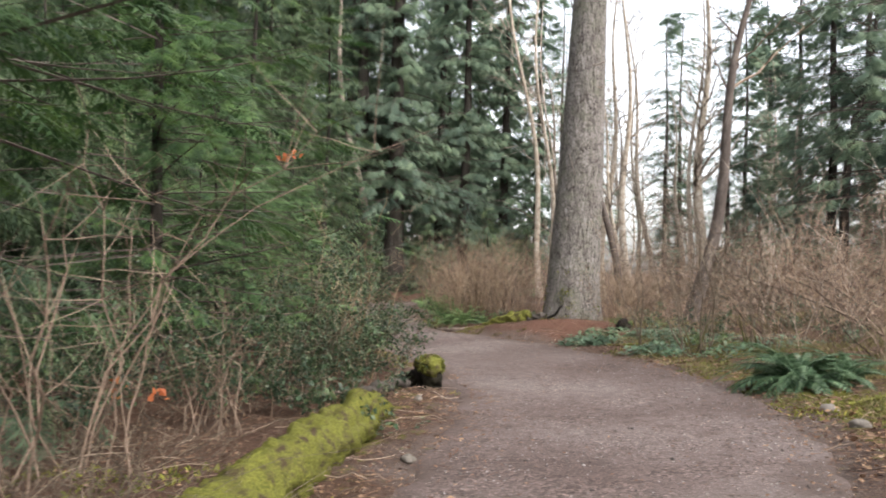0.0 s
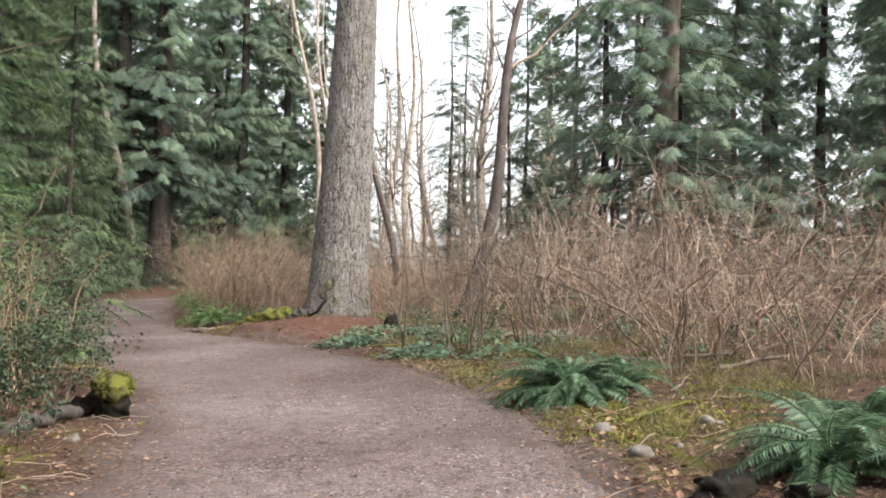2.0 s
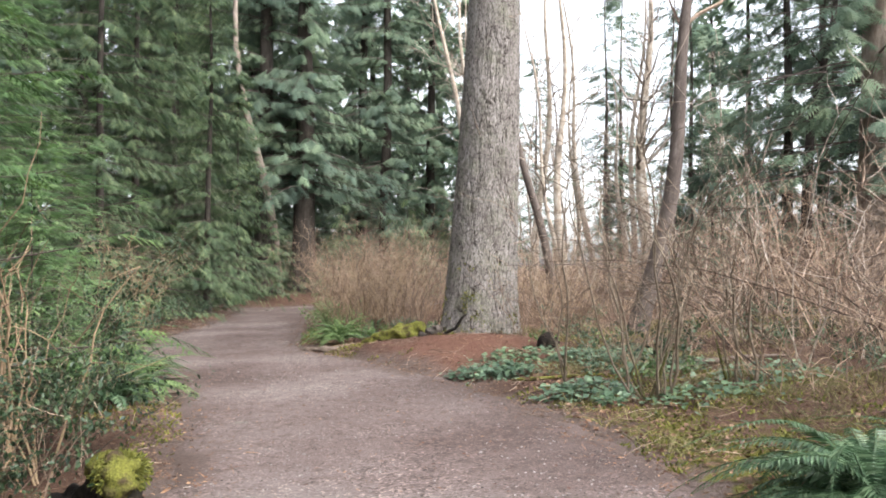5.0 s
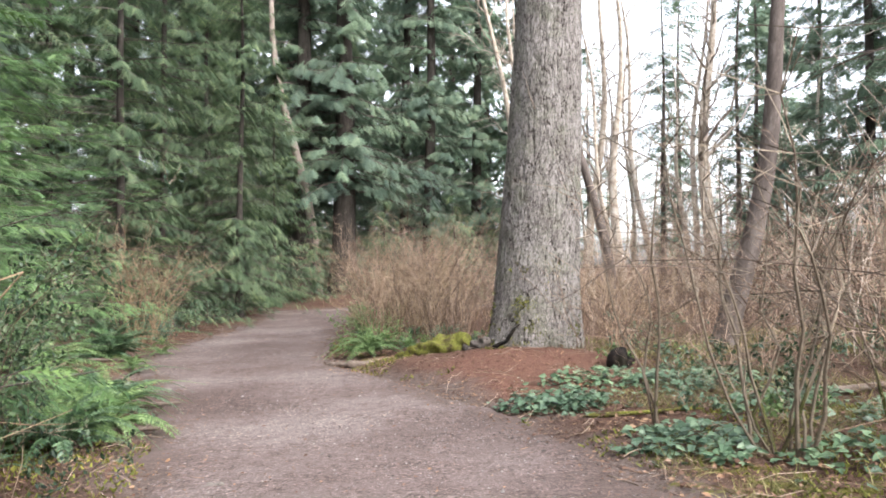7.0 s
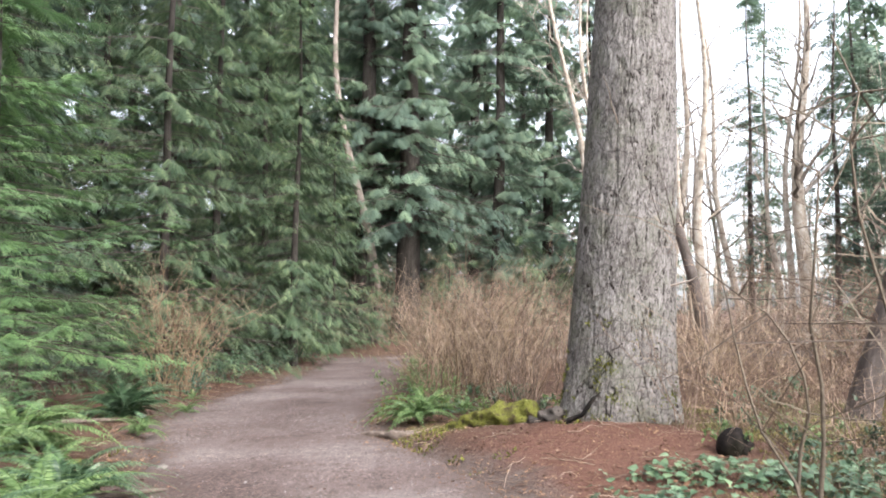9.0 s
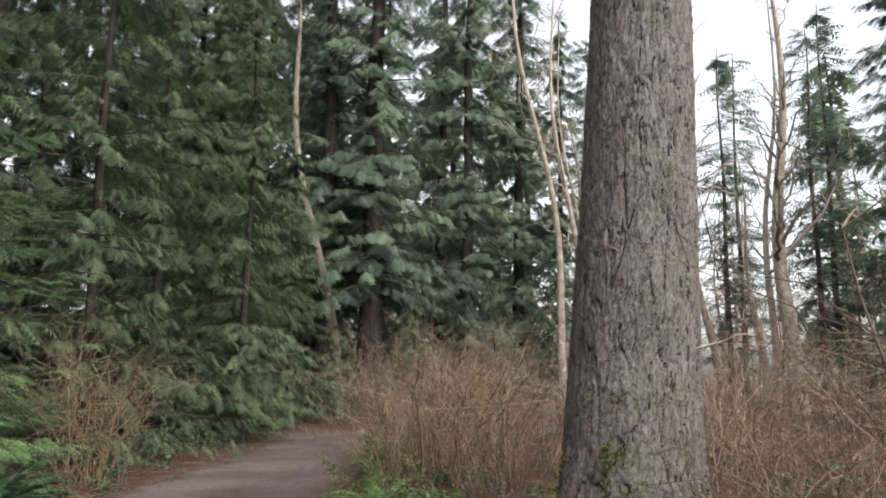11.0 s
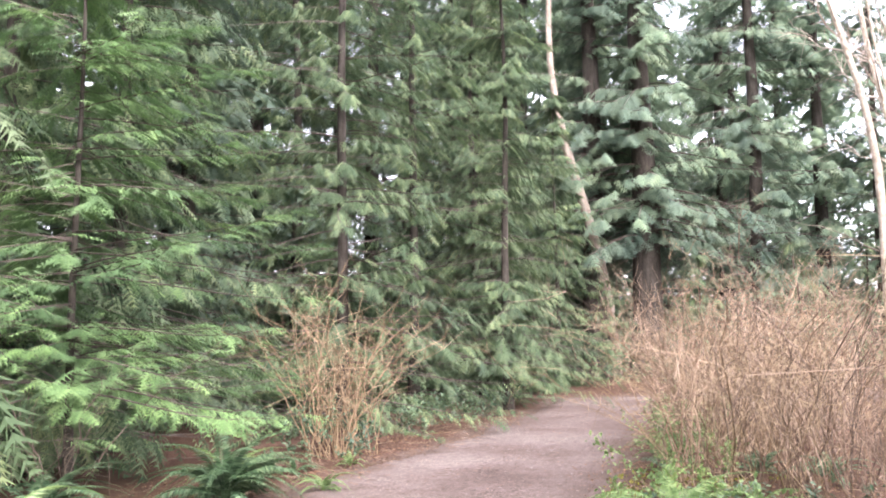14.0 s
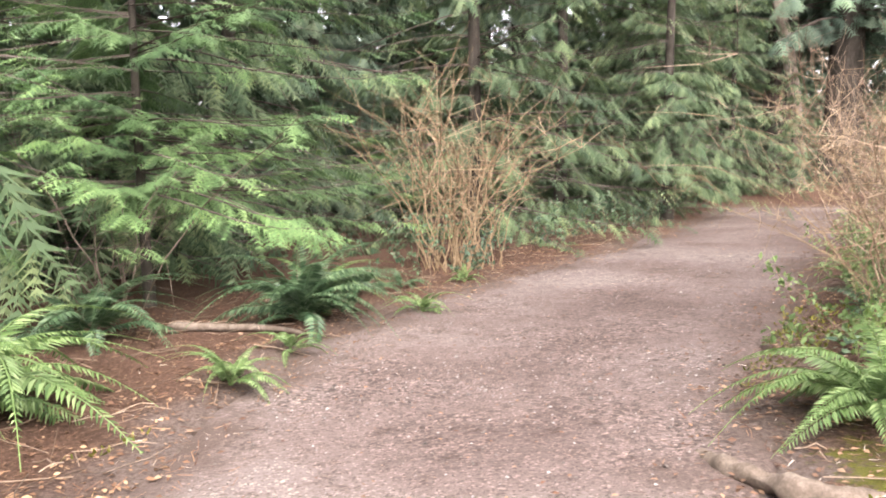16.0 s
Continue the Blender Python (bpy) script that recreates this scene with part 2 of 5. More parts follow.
M = dict(
    gravel=gravel_mat(), floor=forest_floor_mat(), stone=stone_mat(),
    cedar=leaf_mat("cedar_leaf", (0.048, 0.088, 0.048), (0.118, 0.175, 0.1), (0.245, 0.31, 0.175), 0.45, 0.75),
    # Paler, bluer and flatter than cedar: distance haze put into the leaf colour.
    cedar_hazed=leaf_mat("hazed_conifer_leaf", (0.1, 0.155, 0.115), (0.168, 0.232, 0.168), (0.228, 0.295, 0.21), 0.45, 0.8, patch=0.3),
    hemlock=leaf_mat("hemlock_leaf", (0.075, 0.14, 0.06), (0.15, 0.255, 0.11), (0.235, 0.36, 0.165), 0.45, 0.7),
    yew=leaf_mat("yew_leaf", (0.025, 0.058, 0.022), (0.058, 0.115, 0.038), (0.13, 0.205, 0.066), 0.4),
    fern=leaf_mat("fern_leaf", (0.035, 0.075, 0.038), (0.085, 0.15, 0.075), (0.19, 0.27, 0.155), 0.35, 0.4),
    fern_light=leaf_mat("light_fern_leaf", (0.08, 0.14, 0.05), (0.165, 0.255, 0.09), (0.29, 0.39, 0.18), 0.4, 0.5),
    ivy=leaf_mat("ivy_leaf", (0.035, 0.07, 0.038), (0.082, 0.135, 0.078), (0.165, 0.235, 0.145), 0.2, 0.4),
    bushleaf=leaf_mat("bush_leaf", (0.012, 0.03, 0.013), (0.034, 0.064, 0.028), (0.1, 0.135, 0.07), 0.25, 0.4),
    chip=twig_mat("gravel_chip", (0.035, 0.028, 0.025), (0.115, 0.096, 0.088), (0.28, 0.252, 0.238)),
    shrubstem=twig_mat("shrub_stem", (0.06, 0.046, 0.034), (0.13, 0.1, 0.072), (0.22, 0.175, 0.125)),
    vergegrass=leaf_mat("verge_grass", (0.07, 0.075, 0.025), (0.17, 0.155, 0.065), (0.31, 0.27, 0.14), 0.35, 0.8),
    rustleaf=leaf_mat("rust_leaf", (0.3, 0.08, 0.03), (0.45, 0.13, 0.05), (0.5, 0.2, 0.09), 0.3, 0.7),
    deadleaf=leaf_mat("dead_leaf", (0.07, 0.036, 0.024), (0.155, 0.085, 0.056), (0.29, 0.19, 0.13), 0.1, 0.85),
    needles=leaf_mat("red_needles", (0.06, 0.03, 0.02), (0.135, 0.07, 0.047), (0.27, 0.165, 0.11), 0.05, 0.9),
    midbark=bark_mat("mid_bark", (0.045, 0.035, 0.03), (0.1, 0.08, 0.07), (0.18, 0.15, 0.13)),
    twig=twig_mat("brown_twig", (0.045, 0.032, 0.025), (0.165, 0.113, 0.082), (0.36, 0.272, 0.205)),
    redtwig=twig_mat("russet_twig", (0.085, 0.054, 0.038), (0.255, 0.172, 0.118), (0.46, 0.35, 0.255)),
    cane=twig_mat("straw_cane", (0.085, 0.056, 0.034), (0.2, 0.138, 0.082), (0.36, 0.275, 0.18)),
    paletwig=twig_mat("pale_twig", (0.12, 0.092, 0.072), (0.33, 0.27, 0.215), (0.56, 0.49, 0.42)),
    darktwig=twig_mat("dark_twig", (0.03, 0.022, 0.016), (0.06, 0.045, 0.035), (0.12, 0.09, 0.07)),
    fir=fir_bark_mat(),
    bark=bark_mat("dark_bark", (0.02, 0.017, 0.014), (0.048, 0.04, 0.034), (0.095, 0.08, 0.068)),
    greybark=bark_mat("grey_bark", (0.1, 0.075, 0.06), (0.22, 0.18, 0.15), (0.36, 0.3, 0.26)),
    pale=bark_mat("pale_bark", (0.2, 0.15, 0.11), (0.42, 0.35, 0.28), (0.58, 0.52, 0.46), None, 5.0, (1, 1, 0.8)),
    rot=bark_mat("rotten_wood", (0.003, 0.0025, 0.002), (0.009, 0.007, 0.006), (0.03, 0.022, 0.018), (0.06, 0.06, 0.012), 14.0, (1, 1, 1), 0.12),
    deadwood=bark_mat("dead_wood", (0.06, 0.046, 0.036), (0.13, 0.1, 0.08), (0.22, 0.18, 0.15), None, 12.0, (1, 1, 1)),
    mossblade=leaf_mat("moss_tuft", (0.06, 0.07, 0.014), (0.135, 0.14, 0.027), (0.24, 0.235, 0.05), 0.3, 0.9),
    # Furrow floors: darker inner bark, with the furrow's shade put into the colour too.
    shaded_furrow=bark_mat("fir_furrow", (0.022, 0.018, 0.015), (0.05, 0.042, 0.036), (0.1, 0.086, 0.074), None, 9.0, (1, 1, 0.5)),
    stemmoss=mossy_mat("stem_moss", (0.06, 0.045, 0.03), (0.035, 0.038, 0.014), (0.11, 0.11, 0.035)),
    moss=mossy_mat("moss", (0.05, 0.035, 0.022), (0.045, 0.05, 0.012), (0.17, 0.165, 0.035)),
)

# ---- mesh helpers ----
RNG = np.random.default_rng(7)


def mesh_np(name, verts, quads=None, tris=None, mat=None, smooth=False):
    """A mesh from arrays of vertices and of quads or triangles."""
    verts = np.asarray(verts, dtype=np.float32).reshape(-1, 3)
    quads = np.zeros((0, 4), int) if quads is None else np.asarray(quads)
    if quads.shape[1] == 3:
        quads, tris = np.zeros((0, 4), int), quads
    tris = np.zeros((0, 3), int) if tris is None else np.asarray(tris).reshape(-1, 3)
    me = bpy.data.meshes.new(name)
    me.vertices.add(len(verts))
    me.vertices.foreach_set("co", verts.ravel())
    me.loops.add(quads.size + tris.size)
    me.loops.foreach_set("vertex_index", np.concatenate((quads.ravel(), tris.ravel())).astype(np.int32))
    me.polygons.add(len(quads) + len(tris))
    me.polygons.foreach_set("loop_start", np.concatenate((np.arange(len(quads)) * 4, quads.size + np.arange(len(tris)) * 3)).astype(np.int32))
    me.polygons.foreach_set("use_smooth", np.full(len(quads) + len(tris), smooth))
    me.update(calc_edges=True)
    me.validate()
    if mat:
        me.materials.append(mat)
    return me


def child(name, me, parent, label="", m=None):
    ob = new(name, me)
    ob.parent = parent
    if m is not None:
        ob.matrix_basis = m
    if label:
        ob["label"] = label
    return ob


def unit(v):
    return v / np.maximum(np.linalg.norm(v, axis=-1, keepdims=True), 1e-9)


def tubes(lines, radii, sides=3):
    """Round tapering stems along many lines of equal point count: vertices and quads."""
    lines, radii = np.asarray(lines, float), np.asarray(radii, float)
    cnt, k, _ = lines.shape
    tan = unit(np.gradient(lines, axis=1))
    ref = np.where(np.abs(tan[:, :1, 2:3]) > 0.8, np.array([1.0, 0.13, 0]), np.array([0.0, 0.1, 1.0]))
    side = unit(np.cross(tan, np.broadcast_to(ref, tan.shape)))
    up = np.cross(side, tan)
    a = np.arange(sides) * 2 * np.pi / sides
    ring = side[:, :, None] * np.cos(a)[:, None] + up[:, :, None] * np.sin(a)[:, None]
    v = lines[:, :, None] + ring * radii[:, :, None, None]
    idx = np.arange(cnt * k * sides).reshape(cnt, k, sides)
    nxt = np.roll(idx, -1, axis=2)
    q = np.stack((idx[:, :-1], nxt[:, :-1], nxt[:, 1:], idx[:, 1:]), axis=-1).reshape(-1, 4)
    return v.reshape(-1, 3), q


def joined(pieces):
    vs, qs, base = [], [], 0
    for v, q in pieces:
        vs.append(v)
        qs.append(q + base)
        base += len(v)
    return np.concatenate(vs), np.concatenate(qs)


def scatter(template, quads, pos, fwd, up, size):
    """Copies of a small template (x forward, y sideways, z up) at many places, in one mesh."""
    fwd = unit(fwd)
    side = unit(np.cross(up, fwd))
    upv = np.cross(fwd, side)
    size = np.asarray(size, float).reshape(-1, 1, 1)
    v = pos[:, None] + size * (template[None, :, :1] * fwd[:, None] + template[None, :, 1:2] * side[:, None] + template[None, :, 2:] * upv[:, None])
    q = quads[None] + (np.arange(len(pos)) * len(template))[:, None, None]
    return v.reshape(-1, 3), q.reshape(-1, quads.shape[1])


def smooth_noise(x, y, scale, seed=0):
    """Value noise on arrays, -1 to 1."""
    rs = np.random.default_rng(seed)
    tab = rs.uniform(-1, 1, (64, 64))
    u, v = np.asarray(x) / scale + 1000, np.asarray(y) / scale + 1000
    i, j = np.floor(u).astype(int), np.floor(v).astype(int)
    a, b = u - i, v - j
    a, b = a * a * (3 - 2 * a), b * b * (3 - 2 * b)
    g = lambda p, q: tab[p % 64, q % 64]
    return (g(i, j) * (1 - a) + g(i + 1, j) * a) * (1 - b) + (g(i, j + 1) * (1 - a) + g(i + 1, j + 1) * a) * b


# ---- the path and the ground ----
LEFT = np.array([(-60, -0.4), (0, 0.2), (8, 0.65), (10.4, 0.95), (12, 0.9), (13.5, 0.55), (16, -0.15), (18, -0.8), (19.5, -1.4), (20.8, -2.05), (22.9, -3.05), (24.6, -3.55), (27, -3.7), (30, -3.75), (33.5, -4.0), (38, -4.7), (41, -5.2)])
RIGHT = np.array([(-60, 2.4), (0, 2.8), (8, 3.4), (10, 3.95), (12, 4.05), (14, 3.75), (16.2, 3.2), (18.2, 2.4), (20.3, 1.35), (21.6, 0.6), (23.6, -0.1), (26.5, -0.4), (28.5, -0.75), (32, -1.1), (38, -1.7), (41, -1.9)])


def inside(x, y):
    """Metres inside the path's edge (negative outside)."""
    x, y = np.asarray(x, float), np.asarray(y, float)
    a = np.minimum(x - np.interp(y, LEFT[:, 0], LEFT[:, 1]), np.interp(y, RIGHT[:, 0], RIGHT[:, 1]) - x)
    a = np.minimum(a, 41 - y)
    b = np.minimum(np.minimum(y - 38.0, 41 - y), np.minimum(x + 4, 40 - x))
    return np.maximum(a, b)


def height(x, y):
    d = inside(x, y)
    k = np.clip((0.12 - d + 0.1 * smooth_noise(x, y, 0.7, 3)) / 0.4, 0, 1)
    rough = 0.035 * smooth_noise(x, y, 0.5, 1) + 0.05 * smooth_noise(x, y, 1.9, 2) + 0.012 * smooth_noise(x, y, 0.15, 4)
    away = np.clip((-d - 1) / 6, 0, 1) * (0.12 + 0.12 * smooth_noise(x, y, 6, 5))
    mound = 0.22 * np.exp(-((x - 3.33) ** 2 + (y - 21.3) ** 2) / 2.2) + 0.12 * np.exp(-((x - 2.6) ** 2 + (y - 20.3) ** 2) / 3.0)
    mound = mound * np.clip(0.1 - d / 0.5, 0, 1)
    bank = 0.35 * np.clip((np.asarray(y) - 41) / 3, 0, 1) * (np.asarray(x) < 1)
    return -0.035 + k * (0.055 + rough) + away + mound + bank


def at(x, y, dz=0.0):
    return (x, y, float(height(np.array([x]), np.array([y]))[0]) + dz)


def axis(points):
    out = []
    for a, b, s in points:
        out.append(np.arange(a, b, s))
    return np.concatenate(out + [np.array([points[-1][1]])])


gx = axis([(-900, -100, 100), (-100, -20, 8), (-20, -6, 0.5), (-6, 8, 0.13), (8, 20, 0.4), (20, 100, 8), (100, 900, 100)])
gy = axis([(-900, -100, 100), (-100, -8, 8), (-8, 4, 0.5), (4, 30, 0.13), (30, 46, 0.3), (46, 110, 6), (110, 1000, 90)])
X, Y = np.meshgrid(gx, gy, indexing="ij")
Z = height(X, Y)
ii = np.arange(X.size).reshape(X.shape)
quads = np.stack((ii[:-1, :-1], ii[1:, :-1], ii[1:, 1:], ii[:-1, 1:]), -1).reshape(-1, 4)
me = mesh_np("ground", np.stack((X, Y, Z), -1), quads, mat=M["floor"], smooth=True)
D = inside(X, Y)
moss = 0.27 + 0.17 * np.exp(-((D + 0.5) / 0.6) ** 2) * (X > 0) + 0.27 * np.exp(-(((X - 5.2) / 1.5) ** 2 + ((Y - 12.5) / 4.5) ** 2)) + 0.15 * np.exp(-(((X + 0.2) / 0.8) ** 2 + ((Y - 10.5) / 3) ** 2)) + 0.3 * np.exp(-(((X - 1.6) / 1.0) ** 2 + ((Y - 22.2) / 0.9) ** 2))
redl = 0.35 + 0.9 * np.exp(-(((X - 2.9) / 1.5) ** 2 + ((Y - 19.6) / 1.8) ** 2)) + 0.1 * (X < -2)
moss = moss - 0.6 * np.exp(-(((X - 2.7) / 1.2) ** 2 + ((Y - 19.4) / 1.4) ** 2))
cover = me.color_attributes.new("cover", "FLOAT_COLOR", "POINT")
cover.data.foreach_set("color", np.stack((np.clip(moss, 0, 1), np.clip(redl, 0, 1), np.clip(1.05 + (D + 0.25 * smooth_noise(X, Y, 0.6, 14) + 0.15 * smooth_noise(X, Y, 0.2, 15)) / 0.45, 0, 1), 0 * X + 1), -1).astype(np.float32).ravel())
ground = tagged(new("ground", me), "forest floor of soil, fallen needles and patchy moss", "ground", kind="structure")

py = axis([(-40, 4, 1.0), (4, 32, 0.12), (32, 40.9, 0.4)])
pu = np.linspace(0, 1, 41)
xl, xr = np.interp(py, LEFT[:, 0], LEFT[:, 1]), np.interp(py, RIGHT[:, 0], RIGHT[:, 1])
jl, jr = [0.14 * smooth_noise(py, 0 * py + k, 0.7, 16) + 0.08 * smooth_noise(py, 0 * py + k, 0.22, 17) for k in (0, 50)]
PX = (xl + jl)[:, None] - 0.12 + (xr - xl + 0.24 + jr - jl)[:, None] * pu
PX[py > 38, -1] = 30.0
PY = np.repeat(py[:, None], len(pu), 1)
edge = np.minimum(pu, 1 - pu)
PZ = 0.008 * smooth_noise(PX, PY, 0.35, 8) + 0.014 * smooth_noise(PX, PY, 1.4, 9) - 0.06 * np.clip(1 - edge / 0.07, 0, 1) ** 2
ii = np.arange(PX.size).reshape(PX.shape)
quads = np.stack((ii[:-1, :-1], ii[:-1, 1:], ii[1:, 1:], ii[1:, :-1]), -1).reshape(-1, 4)
pm = mesh_np("path", np.stack((PX, PY, PZ), -1), quads, mat=M["gravel"], smooth=True)
wide_edge = np.minimum(PX - PX[:, :1], PX[:, -1:] - PX)
dirt = 0.95 - wide_edge / 0.55 + 0.45 * smooth_noise(PX, PY, 0.5, 18) + 0.3 * smooth_noise(PX, PY, 0.17, 19)
pm.attributes.new("verge", "FLOAT", "POINT").data.foreach_set("value", np.clip(dirt, 0, 0.9).astype(np.float32).ravel())
tagged(new("path", pm), "trodden grey-brown gravel footpath with dirty edges", "path", kind="structure")

# ---- trees ----
def thing(name, loc, label, category, group="", turn=0.0, lean=(0, 0)):
    ob = new(name)
    ob.empty_display_size = 0.2
    ob.matrix_basis = Matrix.Translation(loc) @ pose(0, 0, 0, lean[0], lean[1], 0) @ pose(0, 0, 0, 0, 0, turn)
    return tagged(ob, label, category, group)


def spray(pairs, sub, width, fan=0.32):
    """A flat feathery conifer spray, one unit long: a rachis with drooping side fingers that grow out of it."""
    v, q = [], []
    drop = lambda x, y: -0.2 * x * x - 0.9 * y * y
    add = lambda x, y: v.append((x, y, drop(x, y))) or len(v) - 1
    last = add(0, 0)
    for i in range(pairs):
        x = 0.06 + 0.84 * i / pairs
        ln = fan * math.sin(math.pi * (0.3 + 0.6 * i / pairs))
        root, end = add(x, 0.004), add(x + 2.2 * width, -0.004)
        q.append((last, root, end))
        last = end
        for side in (-1, 1):
            reach = ln * (1.0 if (i + (side > 0)) % 2 else 0.82)
            tips = [(0.75, 0.8)] + [(1.05, 0.34)][:sub]
            for fx, fy in tips:
                q.append((root, end, add(x + reach * fx, side * reach * fy)))
    q.append((last, last - 1, add(1, 0)))
    return np.array(v), np.array(q)


FINE, MEDIUM, COARSE, SPARSE = spray(6, 1, 0.022), spray(5, 1, 0.032, 0.38), spray(4, 0, 0.05, 0.4), spray(3, 0, 0.11, 0.45)
LACE = spray(5, 0, 0.054, 0.42)


def conifer_meshes(seed, h, r, low, boughs, sprays, size, tmpl, leaf, bark, trunk_r, droop=0.35, shape=0.8, flat=0.25, bias=1.35, thick=0.009, hang=0.0, inner=0.65, floor=0.12):
    """Trunk and crown: boughs that leave the trunk all round from the height low upwards, hung with sprays."""
    g = np.random.default_rng(seed)
    k = 14
    tz = np.linspace(-0.3, h, k)
    wob = np.stack((0.12 * np.sin(tz * 0.5 + seed), 0.1 * np.cos(tz * 0.37 + seed), 0 * tz), -1) * (tz / h)[:, None]
    line = wob + np.stack((0 * tz, 0 * tz, tz), -1)
    rad = trunk_r * (1 - 0.9 * np.clip(tz / h, 0, 1)) * (1 + 0.45 * np.exp(-np.clip(tz, 0, None) / 0.35))
    tv, tq = tubes(line[None], rad[None], 14)
    f = g.uniform(0, 1, boughs) ** bias
    bz = low + (h - low - 0.3) * f
    az = g.uniform(0, 2 * np.pi, boughs)
    ln = r * (1 - f) ** shape * g.uniform(0.45, 1.2, boughs) + 0.25
    out = np.stack((np.cos(az), np.sin(az), 0 * az), -1)
    s = np.linspace(0, 1, 7)
    rise = g.uniform(-0.1, 0.25, boughs)
    bl = np.stack((0 * bz, 0 * bz, bz), -1)[:, None] + out[:, None] * (ln[:, None] * s)[..., None]
    bl[:, :, 2] += ln[:, None] * (rise[:, None] * s - droop * g.uniform(0.6, 1.4, boughs)[:, None] * s ** 1.7 + 0.12 * s ** 4)
    swing = g.normal(0, 0.12, boughs)
    bl[:, :, 0] += -out[:, 1:2] * (swing * ln)[:, None] * s ** 2
    bl[:, :, 1] += out[:, 0:1] * (swing * ln)[:, None] * s ** 2
    bl[:, :, 2] = np.maximum(bl[:, :, 2], floor * np.minimum(1, bz[:, None] / floor))
    br = (0.004 + thick * ln)[:, None] * (1 - 0.85 * s)
    bv, bq = tubes(bl, br, 3)
    which = np.repeat(np.arange(boughs), sprays)
    t = np.where(g.uniform(0, 1, len(which)) < 0.14, g.uniform(0, 0.3, len(which)), g.uniform(0.05, 1.0, len(which)) ** inner)
    seg = np.clip((t * 6).astype(int), 0, 5)
    fr = (t * 6 - seg)[:, None]
    pos = bl[which, seg] * (1 - fr) + bl[which, seg + 1] * fr
    tan = unit(bl[which, seg + 1] - bl[which, seg])
    sidev = unit(np.cross(np.array([0, 0, 1.0]), tan))
    ang = g.choice((-1.0, 1.0), len(which)) * g.uniform(0.1, 1.15, len(which)) * (1.1 - 0.6 * t)
    fwd = tan * np.cos(ang)[:, None] + sidev * np.sin(ang)[:, None]
    fwd[:, 2] -= flat + g.uniform(0, 0.3 + 0.5 * hang, len(which))
    up = np.stack((g.normal(0, 0.22, len(which)), g.normal(0, 0.22, len(which)), np.ones(len(which)) * (1 - 0.8 * hang)), -1) + out[which] * (0.2 + 1.2 * hang)
    sz = size * g.uniform(0.45, 1.25, len(which))
    sv, sq = scatter(tmpl[0], tmpl[1], pos, fwd, up, sz)
    return mesh_np("trunk", tv, tq, mat=bark, smooth=True), mesh_np("branches", bv, bq, mat=M["midbark"]), mesh_np("crown", sv, sq, mat=leaf)


def conifer(name, meshes, loc, label, group="", turn=0.0, lean=(0, 0), scale=1.0):
    ob = thing(name, loc, label, "tree", group, turn, lean)
    ob.scale = (scale,) * 3
    for nm, me in zip(("trunk", "branchwork", "crown"), meshes):
        part_ob = child(nm, me, ob)
        if nm != "trunk":
            part_ob["kind"] = "stuff"
    return ob


def bare_tree(name, seed, loc, h, r, label, mat, twigmat, lean=(0, 0), limbs=14, low=0.35, twigs=10, spread=0.35, group="", bend=0.0, clean=False):
    """A leafless tree: trunk, rising limbs and fine twigs."""
    g = np.random.default_rng(seed)
    ob = thing(name, loc, label, "tree", group, 0, lean)
    tz = np.linspace(-0.3, h, 16)
    k = np.clip(tz / h, 0, 1)
    line = np.stack((bend * k ** 2 * h + 0.015 * h * np.sin(k * 9 + seed), 0.015 * h * np.cos(k * 7 + seed), tz), -1)
    rad = r * (1 - 0.86 * k) * (1 + 0.3 * np.exp(-np.clip(tz, 0, None) / 0.4))
    v, q = tubes(line[None], rad[None], 12)
    child("trunk", mesh_np("trunk", v, q, mat=mat, smooth=True), ob)
    f = g.uniform(low, 0.97, limbs)
    start = np.stack([np.interp(f * h, tz, line[:, i]) for i in range(3)], -1)
    az = g.uniform(0, 2 * np.pi, limbs)
    ln = h * spread * (1.15 - f) * g.uniform(0.5, 1.2, limbs)
    d = np.stack((np.cos(az), np.sin(az), g.uniform(0.5, 1.5, limbs)), -1)
    s = np.linspace(0, 1, 7)
    ll = start[:, None] + unit(d)[:, None] * (ln[:, None] * s)[..., None] + g.normal(0, 0.03, (limbs, 7, 3)) * ln[:, None, None]
    ll[:, 0] = start
    ll[:, :, 2] += 0.15 * ln[:, None] * s ** 2
    lr = (r * 0.42 * (1.05 - f))[:, None] * (1 - 0.8 * s)
    v1, q1 = tubes(ll, lr, 4)
    wh = np.repeat(np.arange(limbs), twigs)
    idx = g.integers(2, 7, len(wh))
    st = ll[wh, idx]
    dd = unit(g.normal(0, 1, (len(wh), 3)) + unit(d)[wh] * 1.1 + np.array([0, 0, 0.35]))
    tl = (ln[wh] * g.uniform(0.15, 0.5, len(wh)))[:, None]
    ts = np.linspace(0, 1, 4)
    t3 = st[:, None] + dd[:, None] * (tl * ts)[..., None] + g.normal(0, 0.04, (len(wh), 4, 3)) * tl[..., None] * ts[None, :, None]
    t3[:, :, 2] -= 0.15 * tl * ts ** 2
    v2, q2 = tubes(t3, 0.012 * (1 - 0.7 * ts) * np.ones((len(wh), 1)), 3)
    v, q = joined([(v1, q1), (v2, q2)])
    child("limbwork", mesh_np("limbs", v, q, mat=twigmat), ob)["kind"] = "stuff"
    return ob


